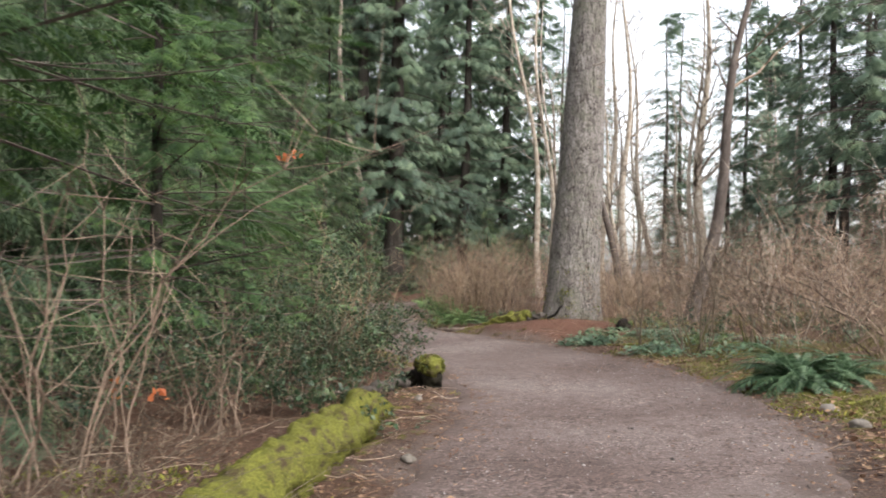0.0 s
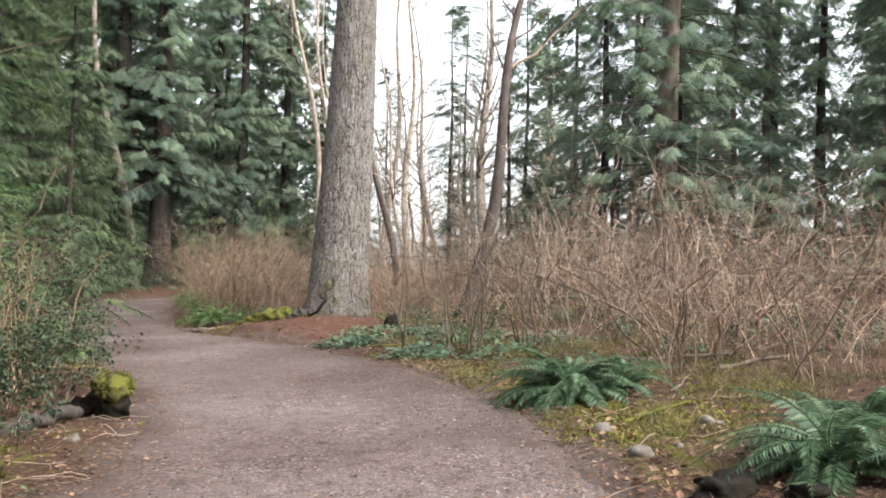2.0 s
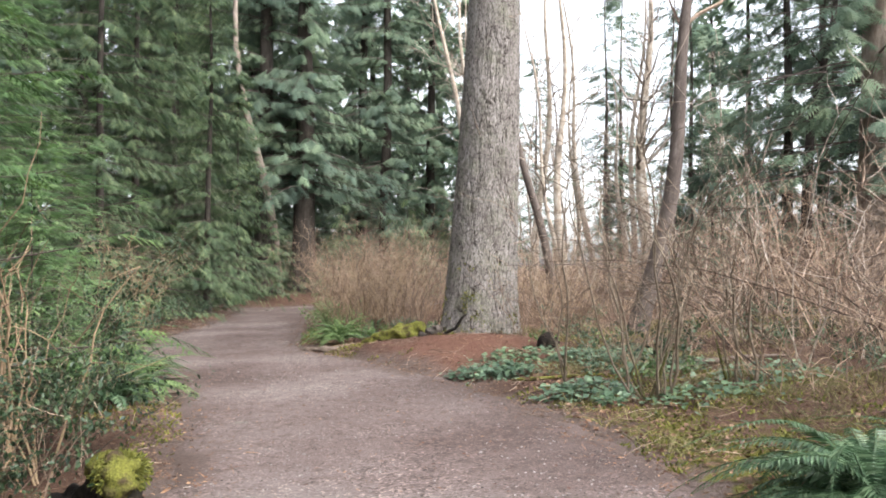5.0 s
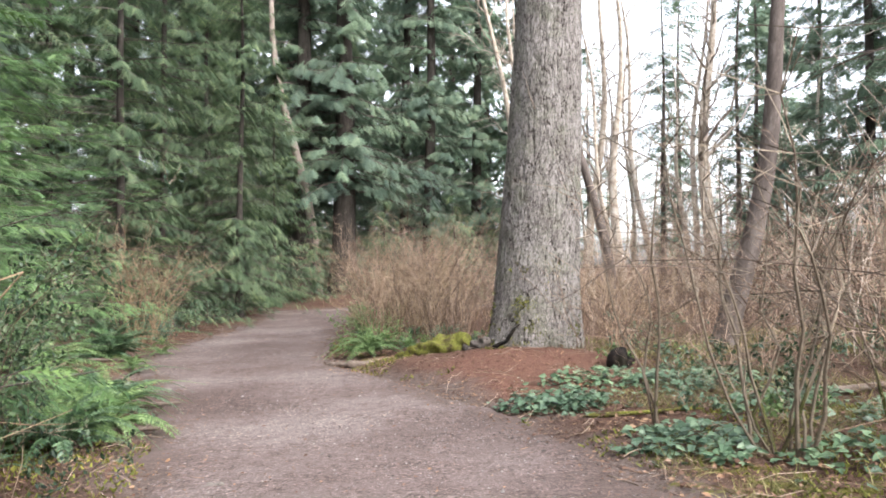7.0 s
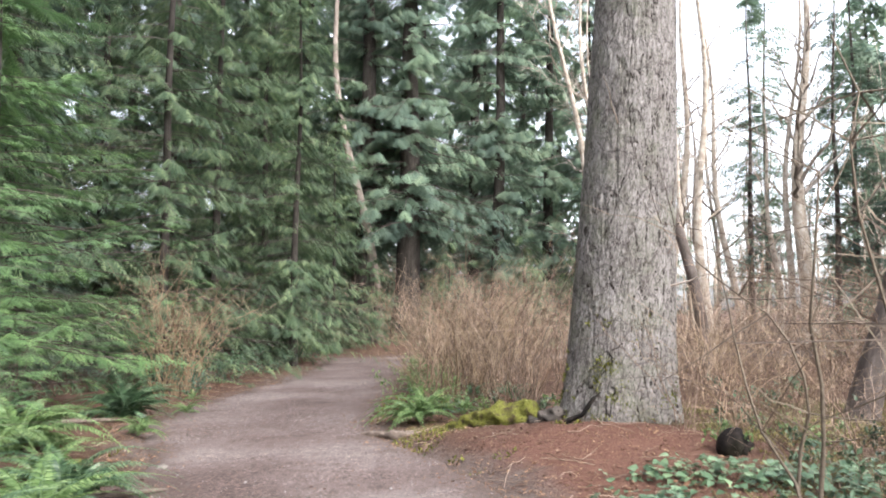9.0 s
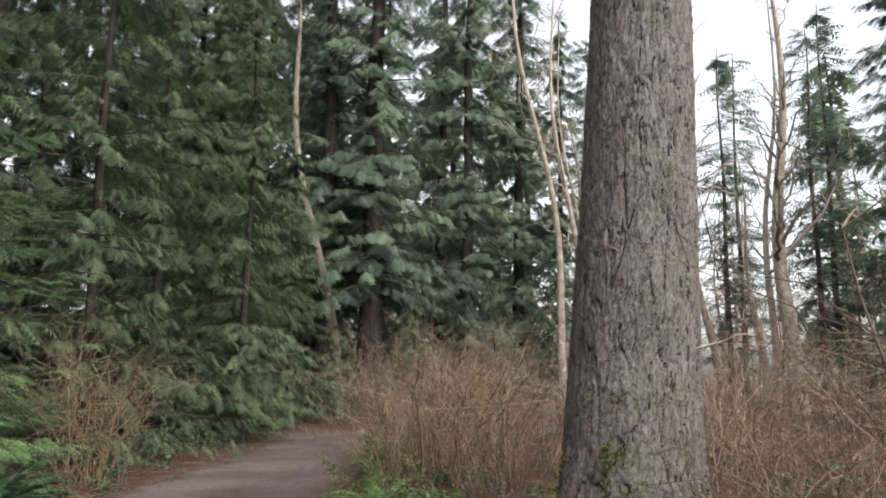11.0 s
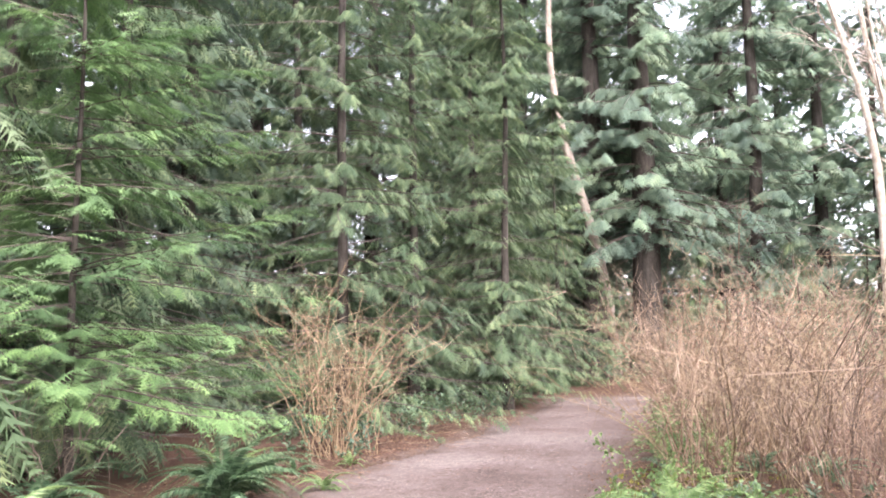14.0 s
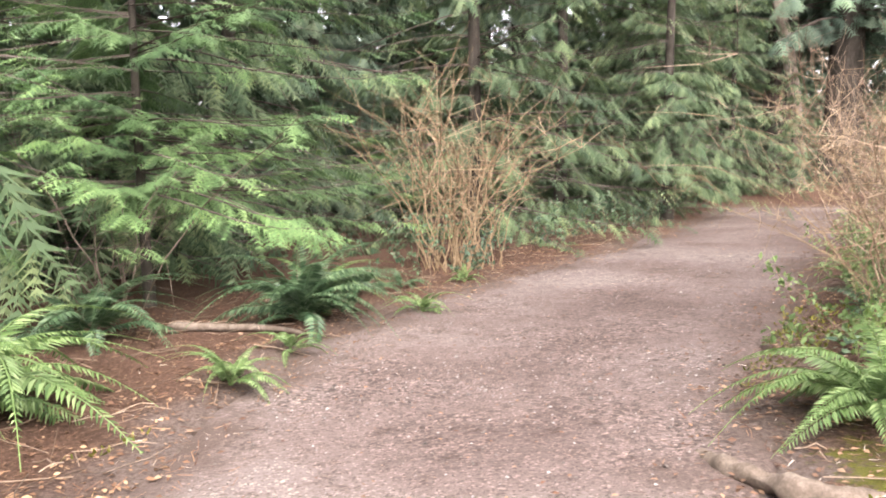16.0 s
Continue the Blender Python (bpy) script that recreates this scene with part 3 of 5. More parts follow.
def great_fir():
    """The large fir beside the path: a leaning trunk with deep, plated bark and root flare."""
    ob = thing("douglas_fir", (3.21, 21.43, -0.05), "huge grey-brown fir trunk with deeply furrowed bark", "tree", lean=(2.5, 4.35))
    na, nz, top = 360, 470, 11.5
    a = np.pi / 2 + np.linspace(0, 2 * np.pi, na, endpoint=False)
    z = np.linspace(0, 1, nz) ** 1.25 * top
    A, Zz = np.meshgrid(a, z, indexing="ij")
    base = np.where(Zz < 7.5, 0.585 - 0.033 * Zz, 0.3375 - 0.012 * (Zz - 7.5)) + 0.1 * np.exp(-Zz / 0.6)
    lobes = (0.14 * np.cos(3 * A + 0.6) + 0.09 * np.cos(5 * A + 2.0) + 0.05 * np.cos(7 * A)) * np.exp(-Zz / 0.4)
    # furrows that part and meet along the trunk, jagged at their edges
    def layers(u, w, seed, octaves=5, gain=0.55):
        out, amp = 0, 1.0
        for k in range(octaves):
            out = out + amp * smooth_noise(u * 2.05 ** k + 3.7 * k, w * 1.9 ** k, 1.0, seed + k)
            amp *= gain
        return out
    arc = A * 0.6
    n1 = layers(arc / 0.14, Zz / 0.5, 40, 5, 0.45)
    n2 = layers(arc / 0.085, Zz / 0.28, 50, 4, 0.48)
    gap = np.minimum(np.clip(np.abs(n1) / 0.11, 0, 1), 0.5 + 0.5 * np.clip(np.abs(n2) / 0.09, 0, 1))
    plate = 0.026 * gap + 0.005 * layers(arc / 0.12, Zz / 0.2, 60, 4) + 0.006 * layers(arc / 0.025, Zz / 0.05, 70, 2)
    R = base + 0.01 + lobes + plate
    sway = 0.03 * np.sin(Zz * 0.5)
    V = np.stack((R * np.cos(A) + sway, R * np.sin(A), Zz), -1)
    idx = np.arange(A.size).reshape(A.shape)
    nx = np.roll(idx, -1, 0)
    q = np.stack((idx[:, :-1], nx[:, :-1], nx[:, 1:], idx[:, 1:]), -1).reshape(-1, 4)
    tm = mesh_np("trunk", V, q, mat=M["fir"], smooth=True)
    tm.materials.append(M["shaded_furrow"])
    # faces deep in a furrow take the darker colour that includes its shade
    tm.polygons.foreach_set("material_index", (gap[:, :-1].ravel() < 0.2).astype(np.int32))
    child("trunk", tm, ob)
    # upper trunk and crown, above the view
    tz = np.linspace(top - 0.3, 34, 8)
    v, q = tubes(np.stack((0 * tz, 0 * tz, tz), -1)[None], np.linspace(0.31, 0.05, 8)[None], 14)
    child("upper_trunk", mesh_np("upper_trunk", v, q, mat=M["fir"], smooth=True), ob)
    _, br, cr = conifer_meshes(91, 34, 3.5, 19, 70, 8, 1.3, SPARSE, M["cedar_hazed"], M["bark"], 0.4)
    child("branchwork", br, ob)["kind"] = "stuff"
    child("crown", cr, ob)["kind"] = "stuff"
    # a few thin dead twigs low on the trunk
    g = np.random.default_rng(12)
    for i in range(9):
        zz, aa = g.uniform(1.4, 9), g.uniform(-2.6, 0.2)
        p0 = np.array(((0.58 - 0.03 * zz) * math.cos(aa), (0.58 - 0.03 * zz) * math.sin(aa), zz))
        d = np.array((math.cos(aa), math.sin(aa), g.uniform(-0.2, 0.5)))
        s = np.linspace(0, 1, 6)[:, None]
        ln = g.uniform(0.3, 0.9)
        v, q = tubes((p0 + d * s * ln + g.normal(0, 0.03, (6, 3)) * s)[None], np.linspace(0.012, 0.004, 6)[None], 4)
        child("dead_twig", mesh_np("dead_twig", v, q, mat=M["paletwig"]), ob)
    return ob


great_fir()

CEDAR_A = conifer_meshes(1, 19, 3.3, 0.2, 240, 34, 0.42, FINE, M["cedar"], M["bark"], 0.13, 0.3, 0.5, 0.4, 1.45, 0.004, 0.3, 0.9)
CEDAR_B = conifer_meshes(2, 17, 3.1, 0.2, 225, 30, 0.5, MEDIUM, M["cedar"], M["bark"], 0.16, 0.35, 0.5, 0.45, 1.4, 0.005, 0.4, 0.9)
FAR_A = conifer_meshes(3, 30, 4.2, 0.8, 230, 26, 0.62, LACE, M["cedar_hazed"], M["bark"], 0.34, 0.35, 0.5, 0.35, 1.3, 0.006, 0.35, 0.8)
FAR_B = conifer_meshes(4, 26, 4.3, 1.0, 220, 22, 0.68, LACE, M["cedar_hazed"], M["midbark"], 0.3, 0.3, 0.5, 0.3, 1.3, 0.006, 0.3, 0.8)
AROUND = conifer_meshes(7, 22, 4.2, 0.2, 100, 8, 1.7, SPARSE, M["cedar_hazed"], M["bark"], 0.4, 0.35, 0.6, 0.4, 1.3, 0.009, 0.6)
HEM = conifer_meshes(5, 8.5, 2.9, 1.15, 175, 34, 0.35, FINE, M["hemlock"], M["bark"], 0.055, 0.2, 0.55, 0.06, 1.5, 0.003, 0.0, 0.75, 0.75)
SLIM = conifer_meshes(8, 21, 2.6, 1.5, 130, 9, 0.95, COARSE, M["cedar_hazed"], M["midbark"], 0.2, 0.12, 0.7, 0.1, 1.1, 0.008, 0.0, 0.8)
YEW = conifer_meshes(6, 9.0, 3.0, 0.3, 185, 26, 0.34, MEDIUM, M["yew"], M["bark"], 0.1, 0.15, 0.5, 0.15, 1.35, 0.004, 0.25, 0.7)

conifer("hemlock", HEM, at(-6.0, 23.5), "young hemlock with light green tiered flat boughs", turn=20)
conifer("hemlock", HEM, at(-6.9, 20.6), "young hemlock with light green tiered flat boughs", turn=160, scale=0.95)
conifer("hemlock", HEM, at(-2.75, 16.2), "young hemlock with light green tiered flat boughs", turn=40, scale=0.5)
conifer("yew", YEW, at(-3.1, 13.4), "broad evergreen with fresh yellow-green foliage over the path", turn=70)
conifer("hemlock", HEM, at(-3.8, 18.0), "young hemlock with light green tiered flat boughs", turn=250, scale=0.75)
for i, (x, y, sc) in enumerate([(-6.9, 31.0, 1.0), (-7.6, 35.8, 1.1), (-10.2, 28.2, 1.1), (-8.0, 41.5, 1.15), (-9.3, 25.0, 1.0), (-4.7, 9.2, 0.85), (-7.4, 13.5, 1.0), (-5.6, 42.6, 0.6), (-11.8, 36.5, 1.2)]):
    conifer("cedar", (CEDAR_A if i in (0, 1) else CEDAR_B), at(x, y), "western red cedar with drooping grey-green sprays to the ground", "cedars on the bank", i * 67.0, (0, 2), sc)

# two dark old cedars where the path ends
OLD = [conifer_meshes(11, 28, 4.5, 4.6, 230, 26, 0.64, LACE, M["cedar_hazed"], M["bark"], 0.6, 0.4, 0.5, 0.35, 1.3, 0.007, 0.35, 0.8),
       conifer_meshes(12, 28, 4.2, 6.0, 220, 26, 0.64, LACE, M["cedar_hazed"], M["bark"], 0.5, 0.4, 0.5, 0.35, 1.3, 0.007, 0.35, 0.8)]
conifer("old_cedar", OLD[0], at(-3.4, 47.0), "old cedar with a dark bare lower trunk", "old cedars", 0, (0, 2))
conifer("old_cedar", OLD[1], at(-5.4, 47.3), "old cedar with a dark bare lower trunk", "old cedars", 120, (0, 2))

far = [(0.3, 51, 1.0), (2.7, 53, 0.95), (-1.5, 58, 1.1), (-9.5, 51, 1.1), (-13, 46, 1.0), (-16, 40, 1.0),
       (17.5, 41, 0.75), (21, 45, 0.95), (23.5, 37, 0.85), (28, 43, 1.0), (25, 30, 0.8), (31, 34, 1.0), (30, 24, 0.9), (20, 34, 0.6), (22, 28, 0.6), (22.5, 32, 0.7), (27, 33, 0.9), (19.5, 50, 0.8), (20.5, 39.5, 0.8), (24.5, 46, 0.95),
       (-14, 29, 0.9), (-12.5, 24.5, 0.7), (-11.5, 31.5, 0.7), (-12.5, 20, 0.7), (-10.5, 16, 0.6), (-10.5, 45, 0.8), (-17, 34, 0.9), (-15.5, 24, 0.8), (-18, 47, 1.0), (-13, 54, 1.0), (-5, 60, 1.0), (-7.2, 53.5, 1.0), (-11.5, 40.5, 0.9), (-14.5, 34, 0.8), (-15, 44, 0.9), (4.6, 51, 0.62)]
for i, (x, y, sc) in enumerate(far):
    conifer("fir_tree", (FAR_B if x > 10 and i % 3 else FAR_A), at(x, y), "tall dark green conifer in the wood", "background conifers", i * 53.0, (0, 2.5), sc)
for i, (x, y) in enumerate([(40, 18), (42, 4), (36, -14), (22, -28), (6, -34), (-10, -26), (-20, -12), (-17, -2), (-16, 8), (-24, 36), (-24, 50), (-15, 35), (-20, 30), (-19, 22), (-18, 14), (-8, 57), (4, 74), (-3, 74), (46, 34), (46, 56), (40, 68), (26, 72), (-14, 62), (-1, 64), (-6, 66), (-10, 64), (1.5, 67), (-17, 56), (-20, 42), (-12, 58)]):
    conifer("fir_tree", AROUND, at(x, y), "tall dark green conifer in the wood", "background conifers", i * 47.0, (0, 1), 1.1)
conifer("fir_tree", conifer_meshes(14, 24, 4.8, 3.6, 200, 26, 0.68, LACE, M["cedar_hazed"], M["greybark"], 0.5, 0.35, 0.45, 0.3, 1.2, 0.007, 0.3), at(16.0, 32.1), "tall conifer with a straight brown trunk above the thicket", "background conifers", 10, (0, 3.5))
for i, (x, y, sc) in enumerate([(12.9, 54, 0.85), (15.3, 60, 0.95), (14.6, 47, 0.75), (7.4, 64, 1.1), (8.3, 69, 1.0), (17.2, 52, 0.9), (10.6, 66, 0.8)]):
    conifer("slim_fir", SLIM, at(x, y), "slim fir with short open branches against the sky", "slim firs", i * 71.0, (0, 2), sc)
conifer("low_fir", conifer_meshes(15, 5.0, 2.6, 0.5, 60, 20, 0.5, MEDIUM, M["cedar_hazed"], M["bark"], 0.08, 0.3, 0.6), at(13.0, 37.0), "low dark young conifer behind the thicket", "", 10)
conifer("low_fir", conifer_meshes(16, 5.5, 3.0, 0.5, 70, 20, 0.5, MEDIUM, M["cedar_hazed"], M["bark"], 0.08, 0.3, 0.6), at(18.5, 29.0), "low dark young conifer behind the thicket", "", 10)
LOW = conifer_meshes(17, 6.0, 2.6, 0.15, 80, 18, 0.5, MEDIUM, M["cedar"], M["bark"], 0.08, 0.3, 0.6, 0.5, 1.3, 0.006, 0.7, 0.8)
for i, (x, y, sc) in enumerate([(-1.2, 44.5, 0.7), (-4.3, 44.6, 0.6), (1.8, 45.5, 0.8), (-7.0, 44.5, 0.9), (4.0, 48.0, 0.8), (-9.2, 38.5, 0.9)]):
    conifer("young_cedar", LOW, at(x, y), "young cedar filling the end of the path", "young cedars", i * 83.0, (0, 0), sc)

# Cedars added behind the bank to block sky light from its open side.
for i, (x, y, sc) in enumerate([(-8.6, 22.3, 1.5), (-9.0, 18.4, 1.5), (-10.8, 26.2, 1.7), (-6.4, 9.6, 1.4), (-6.0, 5.6, 1.5), (-8.3, 12.2, 1.7), (-4.9, 2.0, 1.5), (-8.8, 15.6, 1.6), (-6.0, 16.2, 1.1), (-10.4, 8.0, 1.8)]):
    conifer("young_cedar", LOW, at(x, y), "young cedar added behind the bank to keep out side light", "young cedars", 30 + i * 61.0, (0, 0), sc)

CEDAR_C = conifer_meshes(9, 18, 3.2, 1.1, 230, 32, 0.46, FINE, M["cedar"], M["bark"], 0.17, 0.32, 0.5, 0.4, 1.45, 0.004, 0.35, 0.9, 0.5)
# The cedar at (-4.9, 5.0) stands out of view, added only for shade.
for i, (x, y, sc) in enumerate([(-5.3, 36.6, 0.78), (-4.9, 5.0, 0.9), (-7.6, 40.2, 0.9)]):
    conifer("cedar", CEDAR_C, at(x, y), "western red cedar with drooping sprays, one of these added for shade", "cedars on the bank", 15 + i * 77.0, (0, 2), sc)
conifer("yew", conifer_meshes(18, 11, 3.2, 2.3, 170, 28, 0.36, MEDIUM, M["yew"], M["bark"], 0.13, 0.2, 0.45, 0.2, 1.6, 0.004, 0.2, 0.8, 1.7), at(-3.0, 7.2), "broad dark evergreen spreading over the bank", turn=30)
conifer("cedar", CEDAR_C, at(-8.2, 43.6), "western red cedar with drooping sprays, one of these added for shade", "cedars on the bank", 200.0, (0, 2), 1.0)
conifer("hemlock", HEM, at(-1.55, 15.9), "small hemlock sapling at the path's edge", turn=75, scale=0.3)
conifer("hemlock", HEM, at(-2.1, 17.3), "small hemlock sapling at the path's edge", turn=190, scale=0.38)

# leafless trees
bare_tree("leaning_tree", 31, at(6.17, 22.0), 10.5, 0.17, "dark grey tree leaning over the thicket", M["midbark"], M["twig"], (0, 11), 12, 0.5, 9, 0.3)
bare_tree("slender_tree", 32, at(5.85, 30.0), 11.0, 0.14, "bare grey stem behind the great fir", M["midbark"], M["twig"], (0, -8), 7, 0.45, 8, 0.25)
bare_tree("birch", 33, at(12.6, 45.2), 18, 0.33, "pale birch with fine bare twigs", M["pale"], M["paletwig"], (0, 3), 26, 0.3, 14, 0.22)
bare_tree("alder", 34, at(8.4, 42.3), 17, 0.2, "slim pale alder with bare limbs", M["pale"], M["paletwig"], (0, 1), 16, 0.35, 12, 0.25)
bare_tree("alder", 35, at(7.4, 43.0), 16, 0.2, "slim pale alder with bare limbs", M["pale"], M["paletwig"], (0, 4), 14, 0.3, 12, 0.25)
bare_tree("maple", 36, at(4.75, 45.0), 21, 0.17, "tall bare maple with pale stems", M["pale"], M["paletwig"], (0, -5), 12, 0.45, 12, 0.25)
bare_tree("maple", 37, at(5.15, 45.4), 20, 0.15, "tall bare maple with pale stems", M["pale"], M["paletwig"], (0, -2), 12, 0.4, 12, 0.25)
bare_tree("snag", 38, at(-4.45, 45.0), 22, 0.22, "pale dead snag among cedars", M["greybark"], M["twig"], (0, -5.5), 7, 0.75, 8, 0.15)
bare_tree("dark_tree", 39, at(14.9, 34.9), 14, 0.22, "dark leaning trunk in front of conifers", M["bark"], M["darktwig"], (0, 10), 12, 0.4, 8, 0.2)
g = np.random.default_rng(77)
for i in range(46):
    y = g.uniform(42, 95)
    x = 2 + (y - 3) * g.uniform(0.07, 0.42)
    bare_tree("alder", 100 + i, at(x, y), g.uniform(9, 18), g.uniform(0.08, 0.18), "far bare alder trunk against the sky", M["pale"] if i % 3 else M["greybark"], M["paletwig"], (g.uniform(-4, 4), g.uniform(-6, 6)), 18, 0.25, 12, 0.28, "far alders")

# ---- shrubs ----
def shrub_mesh(seed, canes, h, r, twigs, rad=0.006, arch=0.35, mat=None, upright=1.0, sub=2):
    """A thicket of thin arching canes with side twigs."""
    g = np.random.default_rng(seed)
    a = g.uniform(0, 2 * np.pi, canes)
    rr = r * 0.55 * np.sqrt(g.uniform(0, 1, canes))
    base = np.stack((rr * np.cos(a), rr * np.sin(a), np.full(canes, -0.05)), -1)
    ln = h * g.uniform(0.55, 1.15, canes)
    out = np.stack((np.cos(a + g.normal(0, 0.8, canes)), np.sin(a + g.normal(0, 0.8, canes)), 0 * a), -1)
    s = np.linspace(0, 1, 8)
    tilt = g.uniform(0.05, 0.75, canes) / upright
    line = base[:, None] + out[:, None] * (ln * tilt)[:, None, None] * s[None, :, None]
    line = line + np.array([0, 0, 1.0]) * (ln[:, None] * s)[..., None]
    bow = arch * ln * g.uniform(0, 1, canes) ** 1.5
    line = line + out[:, None] * (bow[:, None] * s ** 2.5)[..., None]
    line[:, :, 2] -= 0.55 * bow[:, None] * s ** 3
    walkv = np.cumsum(g.normal(0, 0.034, (canes, 8, 3)), 1) * ln[:, None, None]
    walkv[:, 0] = 0
    line = line + walkv
    cr = rad * g.uniform(0.5, 1.3, canes)[:, None] * (1 - 0.72 * s)
    sets = [tubes(line, cr, 3)]
    src, lens = line, ln
    for level in range(sub):
        wh = np.repeat(np.arange(len(src)), twigs if level == 0 else 3)
        k = src.shape[1]
        st = src[wh, g.integers(k // 3, k, len(wh))]
        d = unit(g.normal(0, 1, (len(wh), 3)) + np.array([0, 0, 0.5]) + 0.5 * unit(src[wh, -1] - src[wh, 0]))
        tl = lens[wh] * g.uniform(0.1, 0.32, len(wh)) * (1 if level == 0 else 1.1)
        ts = np.linspace(0, 1, 3)
        t3 = st[:, None] + d[:, None] * (tl[:, None] * ts)[..., None] + g.normal(0, 0.09, (len(wh), 3, 3)) * tl[:, None, None] * ts[None, :, None]
        sets.append(tubes(t3, (rad * (0.45 if level == 0 else 0.3)) * (1 - 0.6 * ts) * np.ones((len(wh), 1)), 3))
        src, lens = t3, tl * 1.6
    v, q = joined(sets)
    v[:, 2] = np.maximum(v[:, 2], -0.05)
    return mesh_np("canes", v, q, mat=mat)


def shrub(name, me, loc, label, group="", turn=0.0, scale=1.0):
    ob = new(name, me)
    ob.matrix_basis = Matrix.Translation(loc) @ pose(0, 0, 0, 0, 0, turn) @ Matrix.Scale(scale, 4)
    return tagged(ob, label, "shrub", group)


THICKET = [shrub_mesh(200 + i, 17, 1.9, 1.2, 5, 0.008, 0.8, M[("twig", "redtwig", "redtwig", "redtwig", "twig")[i]], 0.7) for i in range(5)]
HEDGE = [shrub_mesh(210 + i, 22, 2.0, 0.9, 6, 0.007, 0.45, M[("redtwig", "cane", "twig")[i]], 1.35) for i in range(3)]
BRAMBLE = [shrub_mesh(220 + i, 14, 0.8, 1.4, 3, 0.005, 1.6, M[("twig", "redtwig")[i]], 0.35) for i in range(2)]
g = np.random.default_rng(41)
# the tangled thicket across the path and behind the great fir
spots = []
while len(spots) < 120:
    x, y = 4.8 + 17 * g.uniform(0, 1) ** 1.4, 11 + 27 * g.uniform(0, 1) ** 1.3
    if inside(x, y) > -1.3 or math.hypot(x - 3.33, y - 21.3) < 1.6 or x > 9 + (y - 9) * 0.75:
        continue
    if (y < 13.2 and x < 7.4) or (y < 17.0 and x < 5.4):
        continue
    spots.append((x, y))
for x, y in spots:
    shrub("thicket_shrub", THICKET[g.integers(0, 5)], at(x, y), "leafless tangled brown shrub with arching twigs", "thicket shrubs", g.uniform(0, 360), g.uniform(0.45, 1.2) * (1.25 if x > 7.5 else 1.0))
for i in range(40):
    x, y = g.uniform(5.0, 12), g.uniform(10.5, 24)
    if inside(x, y) < -1.3:
        shrub("bramble", BRAMBLE[i % 2], at(x, y), "low arching bare bramble stems on the litter", "brambles", g.uniform(0, 360), g.uniform(0.7, 1.2))
for i in range(44):
    y = g.uniform(24.8, 37.5)
    x = np.interp(y, RIGHT[:, 0], RIGHT[:, 1]) + 1.0 + abs(g.normal(0, 1)) * 1.5
    if x < 6:
        shrub("hedge_shrub", HEDGE[i % 3], at(x, y), "dense leafless straw-brown shrub beside the path", "hedge shrubs", g.uniform(0, 360), g.uniform(0.8, 1.2))
for x, y in [(2.0, 23.2), (4.3, 22.6), (4.9, 21.5), (4.6, 20.4)]:
    shrub("hedge_shrub", HEDGE[1], at(x, y), "dense leafless straw-brown shrub at the fir's foot", "hedge shrubs", x * 90, 0.7)


def cane_clump(name, seed, loc, n, h, r, rad, label, mat, upright=1.2, arch=0.3, twigs=3, mossy=False):
    """A clump in which every tall cane is a part, with its fine twigs as one further part."""
    gg = np.random.default_rng(seed)
    ob = thing(name, loc, label, "shrub")
    s = np.linspace(0, 1, 9)
    tw = []
    for i in range(n):
        a, b = gg.uniform(0, 2 * np.pi), gg.uniform(0, 2 * np.pi)
        p0 = np.array((r * 0.4 * gg.uniform() * math.cos(a), r * 0.4 * gg.uniform() * math.sin(a), -0.06))
        ln = h * gg.uniform(0.55, 1.1)
        o = np.array((math.cos(b), math.sin(b), 0))
        line = p0 + o * (ln * gg.uniform(0.05, 0.5) / upright * s)[:, None] + np.array((0, 0, 1.0)) * (ln * s)[:, None] + o * (arch * ln * gg.uniform() * s ** 2.5)[:, None]
        line[:, 2] -= 0.2 * ln * gg.uniform() * s ** 3
        wv = np.cumsum(gg.normal(0, 0.026, (9, 3)) * np.array((1, 1, 0.4)), 0) * ln
        line += wv - wv[0]
        v, q = tubes(line[None], (rad * gg.uniform(0.6, 1.3) * (1 - 0.7 * s))[None], 5)
        stem = child("cane", mesh_np("cane", v, q, mat=mat, smooth=True), ob)
        if mossy and i % 3 == 0:
            v, q = tubes(line[None, :3] + 0.003, (rad * np.array((1.15, 1.25, 0.7)))[None], 7)
            child("moss_sleeve", mesh_np("moss_sleeve", v, q, mat=M["stemmoss"], smooth=True), stem, "green moss round the stem")
        for j in range(twigs):
            k = gg.integers(3, 9)
            d = unit(gg.normal(0, 1, 3) + np.array((0, 0, 0.6)))
            l2 = ln * gg.uniform(0.12, 0.35)
            tw.append(line[k] + d * (l2 * np.linspace(0, 1, 4))[:, None] + gg.normal(0, 0.02, (4, 3)) * np.linspace(0, 1, 4)[:, None])
    if tw:
        v, q = tubes(np.array(tw), np.full((len(tw), 1), rad * 0.4) * np.linspace(1, 0.4, 4), 3)
        child("twigwork", mesh_np("twigwork", v, q, mat=mat), ob)["kind"] = "stuff"
    return ob


cane_clump("dead_cane_clump", 51, at(-4.75, 27.4), 46, 2.6, 1.6, 0.012, "tangled tan dead canes below the cedars", M["cane"], 1.3, 0.5, 12)
cane_clump("dead_shrub", 52, at(-1.45, 7.9), 13, 2.7, 1.2, 0.009, "bare tan shrub with crooked branches", M["twig"], 1.0, 0.35, 16)
cane_clump("dead_shrub", 53, at(-1.1, 9.6), 11, 1.5, 1.0, 0.007, "bare brown shrub with crooked branches", M["twig"], 0.9, 0.4, 5)
cane_clump("dead_shrub", 54, at(-0.55, 13.4), 14, 2.3, 0.9, 0.012, "tall bare tan stems beside the mossy stump", M["cane"], 1.0, 0.3, 5)
